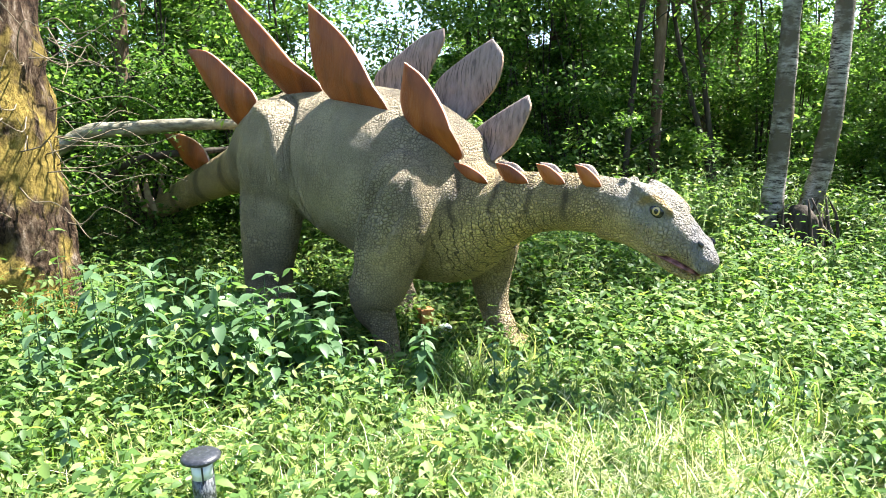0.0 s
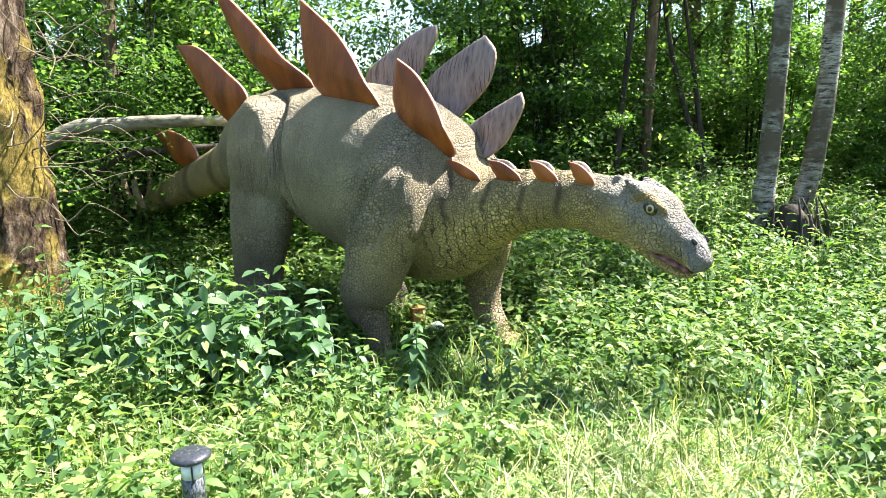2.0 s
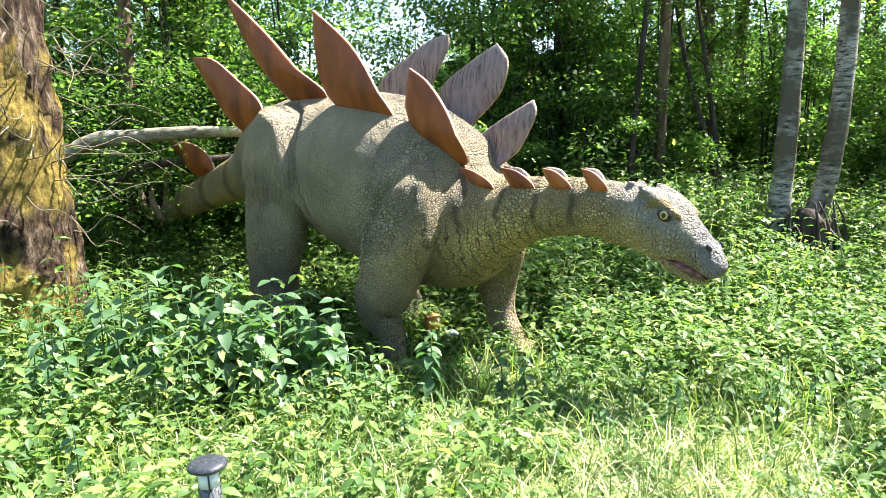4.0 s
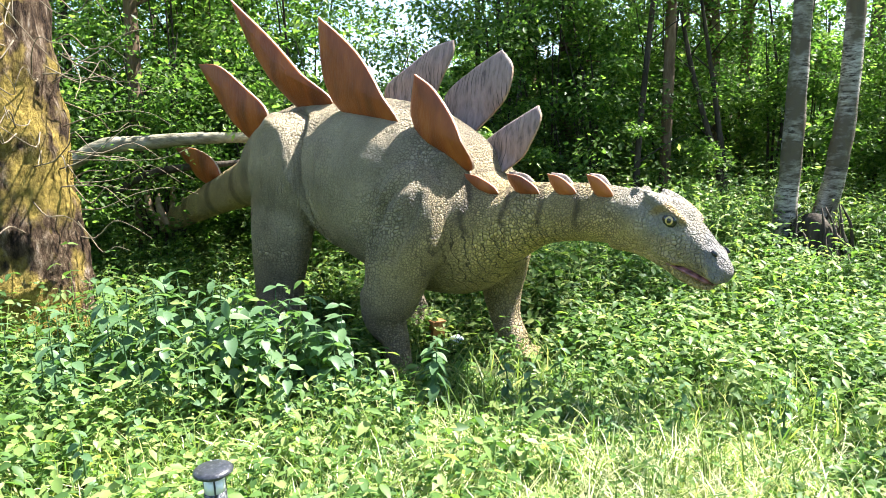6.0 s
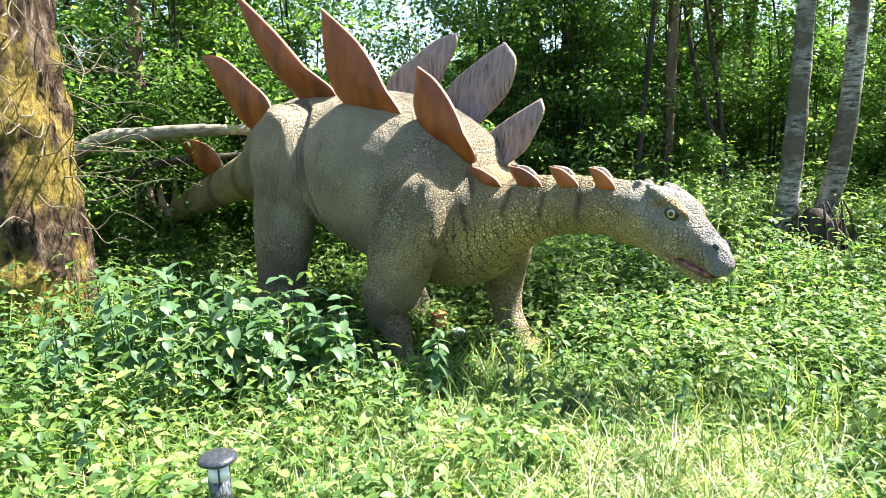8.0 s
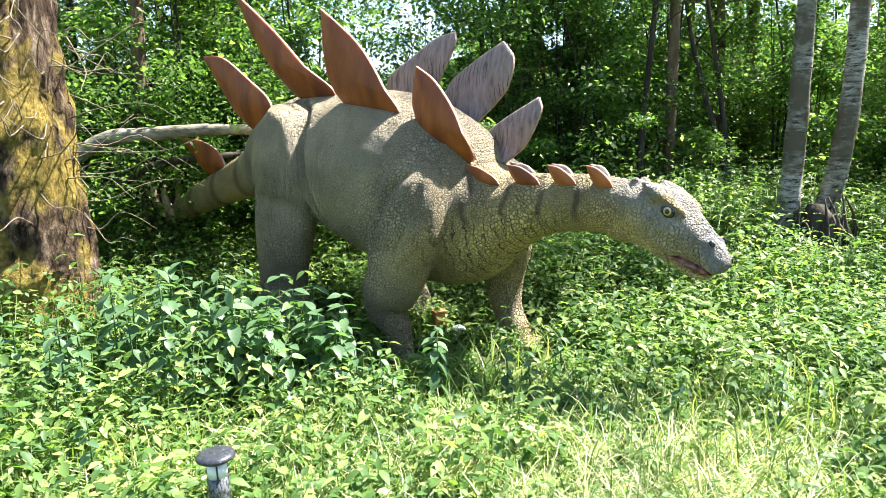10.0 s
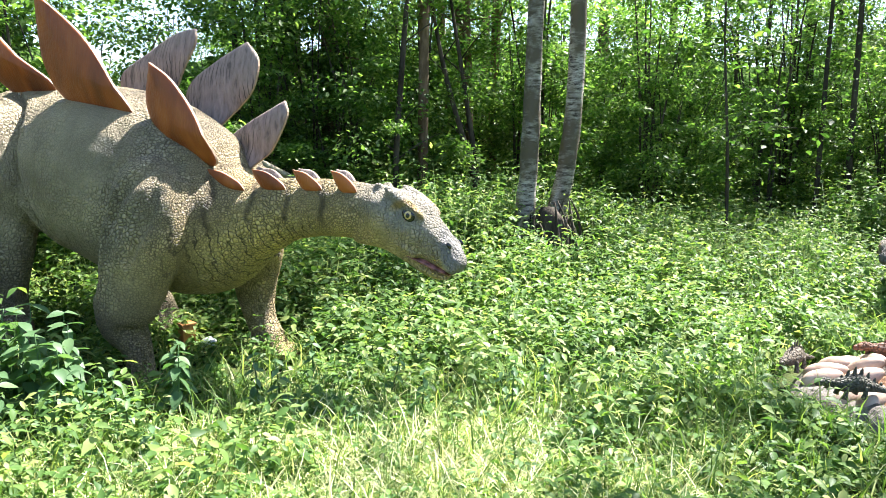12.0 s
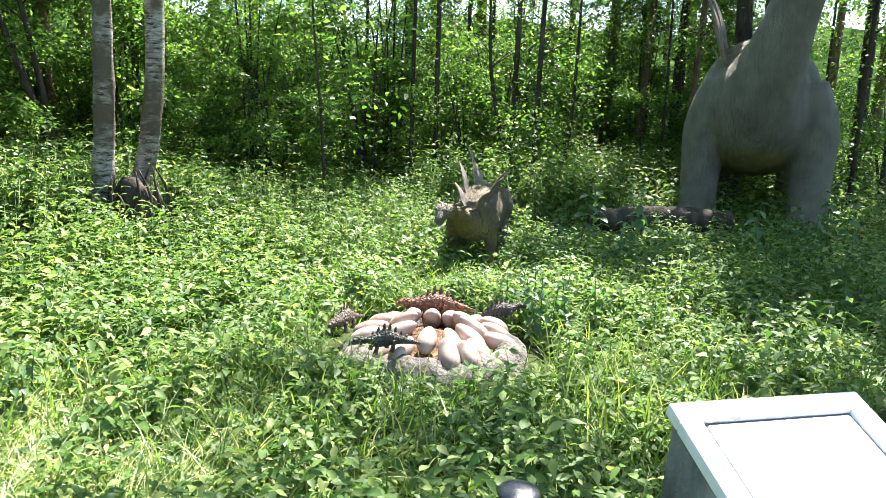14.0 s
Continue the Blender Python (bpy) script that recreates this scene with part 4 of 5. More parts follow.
def unseen_shade_tree():
    """A small tree added out of view; its long limbs reach over the clearing to shade it."""
    ob = thing("roadside_tree", (7.2, -1.2, float(ground_z(7.2, -1.2))))
    rng = np.random.default_rng(91)
    part("trunk", bark_tube([(0, 0, -0.2, 0.17, 0.17), (0.02, 0.03, 1.2, 0.13, 0.13), (0.0, 0.2, 2.8, 0.11, 0.11), (-0.1, 0.6, 4.4, 0.08, 0.08), (-0.2, 0.9, 6.4, 0.02, 0.02)], 14, BARK_DARK, "trunk", 0.02, 91), ob)
    clumps = []
    for k in range(17):
        z0 = rng.uniform(2.6, 4.6)
        root = (0.0, 0.15 + 0.2 * (z0 - 2.6), z0)
        end = (rng.uniform(-3.9, 0.2), rng.uniform(3.2, 5.9), z0 + rng.uniform(0.8, 1.5))
        if k > 12:
            end = (rng.uniform(0.2, 2.0), rng.uniform(-1.5, 1.5), z0 + 1.5)
        mid = [(a + b0) / 2 for a, b0 in zip(root, end)]
        part("limb", bark_tube([(*root, 0.045, 0.045), (mid[0], mid[1], mid[2] + 0.35, 0.028, 0.028), (*end, 0.005, 0.005)], 7, BARK_DARK, "limb", sub=3), ob)
        for u in (0.8, 0.93, 1.05):
            clumps.append((root[0] + (end[0] - root[0]) * u + rng.normal(0, 0.12), root[1] + (end[1] - root[1]) * u + rng.normal(0, 0.12), root[2] + (end[2] - root[2]) * u + 0.1, rng.uniform(0.25, 0.42)))
    part("crown", crown_mesh("shade_tree_crown", rng, clumps, 2900, 0.1, LEAF_TREE), ob, "thin sprays of green leaves with gaps")
    tagged(ob, "small unseen tree added so its long limbs shade the clearing", "tree", "forest trees")


unseen_shade_tree()


def birch(name, rows, seed, label):
    x0, y0 = rows[0][0], rows[0][1]
    z0 = float(ground_z(x0, y0))
    ob = thing(name, (x0, y0, z0))
    part("trunk", bark_tube([(x - x0, y - y0, z - z0, r, r) for x, y, z, r in rows], 18, BARK_BIRCH, "birch_trunk", 0.015, seed), ob, "peeling white bark with dark bands")
    rng = np.random.default_rng(seed)
    clumps = []
    for k in range(9):
        t = rng.uniform(0.32, 0.95)
        a = rng.uniform(0, 6.28)
        top = rows[-1]
        bx, by, bz = (rows[1][0] + (top[0] - rows[1][0]) * t - x0, rows[1][1] + (top[1] - rows[1][1]) * t - y0, 0.9 + (top[2] - 0.9) * t - z0)
        ln = rng.uniform(0.7, 1.7)
        end = (bx + ln * math.cos(a), by + ln * math.sin(a), bz + 0.3 * ln)
        part("limb", bark_tube([(bx, by, bz, 0.025, 0.025), ((bx + end[0]) / 2, (by + end[1]) / 2, (bz + end[2]) / 2 + 0.1, 0.014, 0.014), (*end, 0.004, 0.004)], 6, BARK_DARK, "limb", sub=3), ob)
        for _ in range(4):
            u = rng.uniform(0.5, 1.15)
            clumps.append((bx + (end[0] - bx) * u, by + (end[1] - by) * u, bz + (end[2] - bz) * u + rng.normal(0, 0.2), rng.uniform(0.3, 0.55)))
    part("crown", crown_mesh("birch_crown", rng, clumps, 4200, 0.055, LEAF_TREE), ob)
    return tagged(ob, label, "tree", "pair of birches")


birch("birch_tree", [(3.58, 7.45, 0.05, 0.15), (3.62, 7.42, 0.75, 0.115), (3.66, 7.4, 1.5, 0.1), (3.69, 7.4, 2.6, 0.092), (3.75, 7.4, 5.0, 0.075), (3.7, 7.4, 9.0, 0.02)], 41, "slim white birch with peeling bark and a dark ragged foot")
birch("birch_tree", [(3.86, 7.5, 0.05, 0.15), (4.05, 7.45, 0.75, 0.115), (4.15, 7.4, 1.4, 0.105), (4.22, 7.4, 2.3, 0.095), (4.25, 7.4, 5.0, 0.08), (4.4, 7.4, 9.0, 0.02)], 42, "leaning birch with grey-white bark sharing a ragged foot")


def birch_stump():
    ob = thing("rotten_stump", (3.78, 7.12, float(ground_z(3.78, 7.12))))
    ob.scale = (0.95, 0.9, 1.1)
    rng2 = random.Random(5)
    bm = bmesh.new()
    loft(bm, [(0, 0, -0.1, 0.34, 0.24), (0, 0, 0.15, 0.3, 0.2), (-0.02, 0.02, 0.34, 0.24, 0.16), (0, 0.05, 0.46, 0.1, 0.08)], 26, 8, rough=0.12, seed=3)
    part("stump", bm_mesh("stump", bm, [BARK_DARK]), ob)
    for k in range(26):
        a = rng2.uniform(0, 6.28)
        x, y, h = 0.34 * math.cos(a), 0.22 * math.sin(a), rng2.uniform(0.25, 0.6)
        part("root", bark_tube([(x * rng2.uniform(1.1, 1.6), y * 1.4, -0.1, 0.022, 0.022), (x * rng2.uniform(0.85, 1.15), y, h * 0.6, 0.016, 0.016), (x * rng2.uniform(0.3, 1.2), y * 0.6, h, 0.005, 0.005)], 7, (BARK_DARK, BARK_DARK, BARK_DEAD)[k % 3], "root", 0.01, k), ob)
    tagged(ob, "dark rotten stump with pale splintered roots between two birches", "tree stump")


birch_stump()


def mossy_tree():
    ob = thing("mossy_tree", (-3.12, 5.25, float(ground_z(-3.12, 5.25))))
    part("trunk", bark_tube([(0, 0, -0.2, 0.52, 0.5), (0, 0, 0.5, 0.45, 0.45), (-0.02, 0, 1.2, 0.415, 0.42), (-0.05, 0, 2.1, 0.39, 0.39), (-0.2, 0, 4.5, 0.34, 0.34), (-0.3, 0, 9, 0.2, 0.2)], 72, BARK_MOSS, "mossy_trunk", 0.05, 9, 16, True), ob, "thick trunk with furrowed bark and yellow moss")
    r3 = random.Random(14)
    for k in range(84):
        a = r3.uniform(-2.4, 0.7)
        z = r3.uniform(0.9, 2.7)
        x, y = 0.38 * math.cos(a), 0.38 * math.sin(a)
        ln = r3.uniform(0.35, 1.0)
        b = a + r3.uniform(-0.9, 0.9)
        rows = [(x, y, z, 0.0055, 0.0055)]
        px, py, pz = x, y, z
        for s in range(4):
            b += r3.uniform(-0.6, 0.6)
            px, py, pz = px + ln / 4 * math.cos(b), py + ln / 4 * math.sin(b), pz + r3.uniform(-0.16, 0.14)
            rows.append((px, py, pz, 0.0045 - 0.001 * s, 0.0045 - 0.001 * s))
        bm = bmesh.new()
        loft(bm, rows, 5, 3, (0, 0, 1))
        part("twig", bm_mesh("twig", bm, [TWIG]), ob)
    rng = np.random.default_rng(44)
    clumps = [(1.2 * math.cos(a), 1.2 * math.sin(a), z, 0.55) for a, z in zip(rng.uniform(0, 6.28, 26), rng.uniform(4.5, 9, 26))]
    part("crown", crown_mesh("mossy_tree_crown", rng, clumps, 3500, 0.1, LEAF_TREE), ob)
    tagged(ob, "old thick tree trunk with yellow moss and bare dead twigs", "tree")


mossy_tree()


def fallen_branch(name, rows, r, mat, label):
    x0, y0, z0 = rows[0]
    bm = bmesh.new()
    loft(bm, [(x - x0, y - y0, z - z0, rr, rr) for (x, y, z), rr in zip(rows, r)], 14, 5, (0, 0, 1), 0.012, 6)
    ob = new(name, bm_mesh(name, bm, [mat]))
    ob.location = (x0, y0, z0)
    tagged(ob, label, "log")


fallen_branch("fallen_trunk", [(-4.9, 6.9, 0.35), (-3.56, 7.0, 1.46), (-2.88, 7.0, 1.62), (-1.79, 7.1, 1.65), (0.2, 7.9, 1.5), (2.2, 9.2, 0.4)], (0.085, 0.075, 0.07, 0.05, 0.045, 0.035), BARK_DEAD, "pale bare fallen tree trunk leaning across the undergrowth")
fallen_branch("fallen_trunk", [(-4.4, 7.4, 0.3), (-3.3, 7.3, 1.15), (-2.5, 7.4, 1.38), (-1.0, 8.2, 1.3), (0.3, 9.0, 0.35)], (0.05, 0.042, 0.035, 0.028, 0.02), BARK_DARK, "thin dark fallen stem under a paler one")
fallen_branch("log", [(8.75, 4.75, 0.22), (9.2, 4.35, 0.25), (9.7, 3.95, 0.26), (10.2, 3.5, 0.24)], (0.14, 0.17, 0.17, 0.14), BARK_DARK, "rotting brown log lying in the weeds")
for rows in ([(3.95, 9.6, 0.35), (3.75, 9.6, 1.3), (3.35, 9.6, 2.6), (3.0, 9.6, 4.4)], [(3.98, 9.7, 0.35), (3.85, 9.7, 1.4), (3.65, 9.7, 2.6), (3.3, 9.7, 4.6)], [(10.9, 7.6, 0.0), (10.6, 7.7, 0.9), (10.2, 7.8, 2.4), (10.1, 7.8, 4.4)], [(11.2, 7.2, 0.0), (11.5, 7.1, 0.8), (11.7, 7.1, 2.2), (11.6, 7.0, 4.4)], [(2.5, 9.0, 0.3), (2.5, 9.0, 1.5), (2.7, 9.1, 3.6)]):
    x0, y0, z0 = rows[0]
    ob = thing("sapling", (x0, y0, z0))
    part("trunk", bark_tube([(x - x0, y - y0, z - z0 - 0.1, rr, rr) for (x, y, z), rr in zip(rows, (0.05, 0.04, 0.032, 0.01))], 9, BARK_DARK, "sapling_trunk", 0.006, 2), ob)
    rng = np.random.default_rng(int(x0 * 10))
    for k in range(7):
        t = rng.uniform(0.3, 0.95)
        i = min(int(t * (len(rows) - 1)), len(rows) - 2)
        u = t * (len(rows) - 1) - i
        p = np.array(rows[i]) * (1 - u) + np.array(rows[i + 1]) * u - np.array(rows[0])
        a = rng.uniform(0, 6.28)
        e = p + np.array((0.6 * math.cos(a), 0.6 * math.sin(a), 0.35))
        part("limb", bark_tube([(*p, 0.012, 0.012), (*((p + e) / 2 + (0, 0, 0.03)), 0.008, 0.008), (*e, 0.003, 0.003)], 5, BARK_DARK, "limb", sub=2), ob)
    tagged(ob, "thin dark leaning sapling with bare twigs", "sapling", "saplings")

# ---------------------------------------------------------------- the nest
NEST = (3.88, 2.8, 0.0)


def build_nest():
    ob = thing("nest", NEST)
    ob.scale = (0.88, 0.88, 1.0)
    bm = bmesh.new()
    rows = 36
    prof = [(0.42, 0.06), (0.47, 0.11), (0.53, 0.14), (0.61, 0.12), (0.68, 0.06), (0.71, -0.08)]
    rings = []
    for k in range(rows * 3):
        a = 2 * math.pi * k / (rows * 3)
        rings.append([bm.verts.new(((r + 0.035 * noise.noise(Vector((3 * math.cos(a), 3 * math.sin(a), r * 4)))) * math.cos(a), (r + 0.035 * noise.noise(Vector((3 * math.cos(a) + 9, 3 * math.sin(a), r * 4)))) * math.sin(a), z + 0.045 * noise.noise(Vector((4 * math.cos(a), 4 * math.sin(a), r * 5 + 3))))) for r, z in prof])
    for a, b0 in zip(rings, rings[1:] + rings[:1]):
        for k in range(len(prof) - 1):
            bm.faces.new((a[k], a[k + 1], b0[k + 1], b0[k]))
    bmesh.ops.recalc_face_normals(bm, faces=bm.faces)
    part("rim", bm_mesh("nest_rim", bm, [STONE]), ob, "rough grey stone-like rim")
    bm = bmesh.new()
    bmesh.ops.create_grid(bm, x_segments=40, y_segments=40, size=0.5)
    for v in list(bm.verts):
        d = math.hypot(v.co.x, v.co.y)
        if d > 0.5:
            bm.verts.remove(v)
        else:
            v.co.z = 0.05 + 0.1 * (1 - (d / 0.5) ** 2) + 0.03 * noise.noise(v.co * 9)
    part("earth", bm_mesh("nest_earth", bm, [NEST_EARTH]), ob, "brown crumbly earth filling")
    tagged(ob, "round grey nest ring filled with brown earth", "nest")


build_nest()


def egg_mesh():
    bm = bmesh.new()
    blob(bm, 0, 0, 0, 0.066, 0.066, 0.135, seg=20)
    for v in bm.verts:
        k = 1 - 0.16 * v.co.z / 0.135
        v.co.x, v.co.y = v.co.x * k, v.co.y * k
    return bm_mesh("egg", bm, [EGG])


EGG_MESH = egg_mesh()
r5 = random.Random(21)
for ring, count, tilt, zz in ((0.41, 20, 66, 0.14), (0.25, 11, 58, 0.18)):
    for k in range(count):
        a = 2 * math.pi * (k + 0.5 * (ring < 0.3)) / count + r5.uniform(-0.06, 0.06)
        if r5.random() < 0.08:
            continue
        rr = ring + r5.uniform(-0.03, 0.03)
        ob = new("egg", EGG_MESH)
        ob.matrix_basis = pose(NEST[0] + rr * math.cos(a), NEST[1] + rr * math.sin(a), NEST[2] + zz + r5.uniform(-0.02, 0.02)) @ pose(0, 0, 0, 0, 0, math.degrees(a)) @ pose(0, 0, 0, 0, -tilt + r5.uniform(-9, 9), 0) @ Matrix.Diagonal((*[r5.uniform(0.82, 0.98)] * 2, r5.uniform(0.8, 0.97), 1))
        tagged(ob, "long cream-coloured egg leaning inward in the nest", "egg", "eggs in the nest")


def hatchling(where, turn, size, tint, label):
    bm = bmesh.new()
    loft(bm, [(-0.2, 0.03, 0.02, 0.006, 0.006), (-0.1, 0, 0.045, 0.022, 0.024), (0.0, 0, 0.07, 0.045, 0.05), (0.08, 0, 0.065, 0.036, 0.04), (0.14, 0.01, 0.075, 0.02, 0.022), (0.18, 0.01, 0.08, 0.024, 0.022), (0.225, 0.01, 0.068, 0.01, 0.01)], 14, 4)
    for x in (-0.03, 0.07):
        for s in (-1, 1):
            loft(bm, [(x, 0.03 * s, 0.06, 0.015, 0.017), (x + 0.005, 0.04 * s, 0.03, 0.012, 0.012), (x + 0.015, 0.042 * s, -0.005, 0.014, 0.015)], 8, 3)
    for k in range(9):
        x = -0.12 + 0.035 * k
        h = 0.035 * math.sin(math.pi * (k + 1) / 10) + 0.012
        z = 0.045 + 0.07 * math.exp(-((x - 0.01) / 0.09) ** 2)
        loft(bm, [(x, 0, z - 0.01, 0.008, 0.012), (x - 0.004, 0, z + h * 0.6, 0.005, 0.009), (x - 0.008, 0, z + h, 0.001, 0.001)], 6, 3)
    me = bm_mesh("hatchling_statue", bm, [HIDE])
    painted(me, lambda co: np.tile(np.array(tint), (len(co), 1)))
    ob = new("hatchling_statue", me)
    ob.matrix_basis = pose(*where, 0, 0, turn) @ Matrix.Diagonal((size, size, size, 1))
    tagged(ob, label, "dinosaur statue", "hatchlings in the nest")


hatchling((3.36, 2.68, 0.19), 160, 1.0, (0.1, 0.1, 0.075), "dark grey-green hatchling figure with black back spines on the nest rim")
hatchling((3.52, 3.26, 0.15), 205, 1.1, (0.13, 0.11, 0.085), "dark brown hatchling figure climbing over the nest rim")
hatchling((4.12, 3.02, 0.18), 150, 1.3, (0.22, 0.1, 0.06), "reddish-brown hatchling figure among the eggs")
hatchling((4.42, 2.72, 0.16), -20, 1.0, (0.09, 0.08, 0.07), "dark hatchling figure leaving the nest")

# ---------------------------------------------------------------- information plinth, lamps, small things
def build_plinth():
    ob = thing("information_plinth", (2.57, 0.59, 0.0), (0, 0, -33.1))
    w, dlen, z0, z1 = 0.60, 0.72, 0.73, 0.43
    bm = bmesh.new()
    base = [(-0.04, 0.03, -0.05), (w + 0.04, 0.03, -0.05), (w + 0.04, -dlen - 0.03, -0.05), (-0.04, -dlen - 0.03, -0.05)]
    top = [(0, 0, z0), (w, 0, z0), (w, -dlen, z1), (0, -dlen, z1)]
    vb, vt = [bm.verts.new(p) for p in base], [bm.verts.new(p) for p in top]
    bm.faces.new(vb)
    bm.faces.new(vt[::-1])
    for k in range(4):
        bm.faces.new((vb[k], vb[(k + 1) % 4], vt[(k + 1) % 4], vt[k]))
    bmesh.ops.recalc_face_normals(bm, faces=bm.faces)
    bmesh.ops.bevel(bm, geom=list(bm.edges), offset=0.02, segments=3, affect="EDGES", profile=0.5)
    bmesh.ops.subdivide_edges(bm, edges=list(bm.edges), cuts=5, use_grid_fill=True)
    for v in bm.verts:
        v.co += Vector((1, 1, 0.6)) * 0.008 * noise.noise(v.co * 7)
    part("block", bm_mesh("plinth_block", bm, [CONCRETE]), ob, "grey weathered concrete block")
    tilt = math.degrees(math.atan2(z0 - z1, dlen))
    slope = Matrix.Translation((0, 0, z0)) @ pose(0, 0, 0, tilt, 0, 0)
    run = math.hypot(dlen, z0 - z1)
    def strip(x0, y0, x1, y1, zb, zt):
        bm = bmesh.new()
        box(bm, x0, y0, zb, x1, y1, zt, 0.006, slope)
        return bm
    e = 0.055
    for x0, y0, x1, y1 in ((-0.012, -e, w + 0.012, 0.012), (-0.012, -run - 0.012, w + 0.012, -run + e), (-0.012, -run + e + 0.001, e, -e - 0.001), (w - e, -run + e + 0.001, w + 0.012, -e - 0.001)):
        part("border", bm_mesh("plinth_border", strip(x0, y0, x1, y1, -0.02, 0.022), [WHITE_PAINT], False), ob, "white painted raised border")
    part("joint", bm_mesh("plinth_joint", strip(e + 0.001, -run + e + 0.001, w - e - 0.001, -e - 0.001, -0.02, 0.006), [JOINT], False), ob, "dark joint round the panel")
    part("panel", bm_mesh("plinth_panel", strip(e + 0.014, -run + e + 0.014, w - e - 0.014, -e - 0.014, -0.018, 0.013), [PANEL], False), ob, "glossy white information panel")
    r6 = random.Random(4)
    for row in range(3):
        x = e + 0.05
        for k in range(6):
            ln = r6.uniform(0.008, 0.028)
            if r6.random() < 0.4:
                bm = bmesh.new()
                box(bm, x, -e - 0.09 - 0.035 * row, 0.0125, x + ln, -e - 0.084 - 0.035 * row, 0.0136, 0, slope)
                part("mark", bm_mesh("mark", bm, [FADED], False), ob, "faded grey mark")
            x += ln + 0.012
    tagged(ob, "low sloping concrete plinth with white border and white panel", "information board")


build_plinth()


def lamp_post(x, y, top):
    ob = thing("garden_lamp", (x, y, float(ground_z(x, y))), (1.5, -2, 20))
    t = top - float(ground_z(x, y))
    def rev(name, prof, mat, label=""):
        bm = bmesh.new()
        turned(bm, [(r, t + z) for r, z in prof])
        part(name, bm_mesh("lamp_" + name, bm, [mat]), ob, label)
    rev("cap", [(0.001, 0.012), (0.035, 0.0105), (0.056, 0.006), (0.064, 0.0), (0.066, -0.006), (0.064, -0.011), (0.05, -0.019), (0.04, -0.026), (0.001, -0.027)], LAMP_BLACK, "round black cap with water drops")
    rev("lens", [(0.001, -0.027), (0.034, -0.027), (0.034, -0.078), (0.001, -0.078)], LAMP_WHITE, "frosted white band")
    rev("shade", [(0.001, -0.0785), (0.037, -0.0785), (0.0375, -0.15), (0.036, -0.168), (0.03, -0.176), (0.001, -0.177)], LAMP_TEX, "rippled dark glass cylinder")
    rev("stake", [(0.011, -0.176), (0.009, -0.25), (0.009, -t - 0.06), (0.001, -t - 0.1)], LAMP_BLACK)
    for k in range(3):
        a = 2 * math.pi * k / 3 + 0.5
        bm = bmesh.new()
        box(bm, -0.003, -0.003, t - 0.085, 0.003, 0.003, t - 0.022, 0.001, Matrix.Translation((0.0385 * math.cos(a), 0.0385 * math.sin(a), 0)))
        part("strut", bm_mesh("lamp_strut", bm, [LAMP_BLACK]), ob)
    r7 = random.Random(8)
    for k in range(16):
        a, r = r7.uniform(0, 6.28), 0.055 * r7.random() ** 0.5
        bm = bmesh.new()
        blob(bm, r * math.cos(a), r * math.sin(a), t + 0.0115 - 1.35 * r * r, 0.0018, 0.0018, 0.0011, seg=8)
        part("drop", bm_mesh("water_drop", bm, [DROP]), ob)
    tagged(ob, "small black garden stake lamp with frosted lens, wet cap", "garden lamp", "garden lamps")


DROP, n, l, b = material("water drop", 0.03, 0.6)
b.inputs["Base Color"].default_value = (0.9, 0.95, 1, 1)
b.inputs["Transmission Weight"].default_value = 0.8
lamp_post(-0.765, 2.25, 0.485)
lamp_post(2.36, 0.96, 0.42)


def small_things():
    bm = bmesh.new()
    box(bm, -0.05, -0.045, -0.03, 0.05, 0.045, 0.17, 0.006)
    box(bm, -0.056, -0.05, 0.172, 0.056, 0.05, 0.186, 0.003)
    ob = new("wooden_box", bm_mesh("wooden_box", bm, [WOOD], False))
    ob.matrix_basis = pose(-0.05, 5.35, float(ground_z(-0.05, 5.35)), 0, 0, 25)
    tagged(ob, "small orange-brown wooden box post standing in the weeds", "box")
    bm = bmesh.new()
    turned(bm, [(0.001, 0.0), (0.035, 0.0), (0.04, 0.01), (0.04, 0.07), (0.03, 0.09), (0.014, 0.105), (0.014, 0.12), (0.001, 0.121)], 20)
    ob = new("plastic_bottle", bm_mesh("plastic_bottle", bm, [PLASTIC_WHITE]))
    ob.matrix_basis = pose(0.07, 5.3, 0.03 + float(ground_z(0.07, 5.3)), 70, 0, 40)
    tagged(ob, "white plastic bottle lying beside a wooden box", "bottle")
    bm = bmesh.new()
    blob(bm, 0, 0, 0.04, 0.14, 0.1, 0.07, seg=20)
    for v in bm.verts:
        v.co *= 1 + 0.25 * noise.noise(v.co * 9)
    ob = new("stone", bm_mesh("stone", bm, [STONE]))
    ob.matrix_basis = pose(-0.95, 4.25, float(ground_z(-0.95, 4.25)) + 0.02, 0, 0, 30)
    tagged(ob, "grey-brown stone half hidden among nettles", "stone")


small_things()

# ---------------------------------------------------------------- ground plants
def blade_shape():
    v = [(-0.013, 0, 0), (0.013, 0, 0), (-0.012, 0.4, 0.02), (0.012, 0.4, 0.02), (-0.008, 0.75, -0.05), (0.008, 0.75, -0.05), (0, 1.0, -0.2)]
    return np.array(v), np.array([(0, 1, 3), (0, 3, 2), (2, 3, 5), (2, 5, 4), (4, 5, 6)])


BLADE = blade_shape()
STALK = (np.array([(-0.012, 0, 0), (0.012, 0, 0), (0, 0, 0.02), (0, 1, 0.0)]), np.array([(0, 1, 3), (1, 2, 3), (2, 0, 3)]))


def fan(rng, count, r0, r1, az0, az1, power=1.0):
    """Places in a fan before the camera's stand, thinning out with distance."""
    r = r0 + (r1 - r0) * rng.random(count) ** power
    a = np.radians(az0 + (az1 - az0) * rng.random(count))
    return 0.3 + r * np.sin(a), -0.1 + r * np.cos(a)


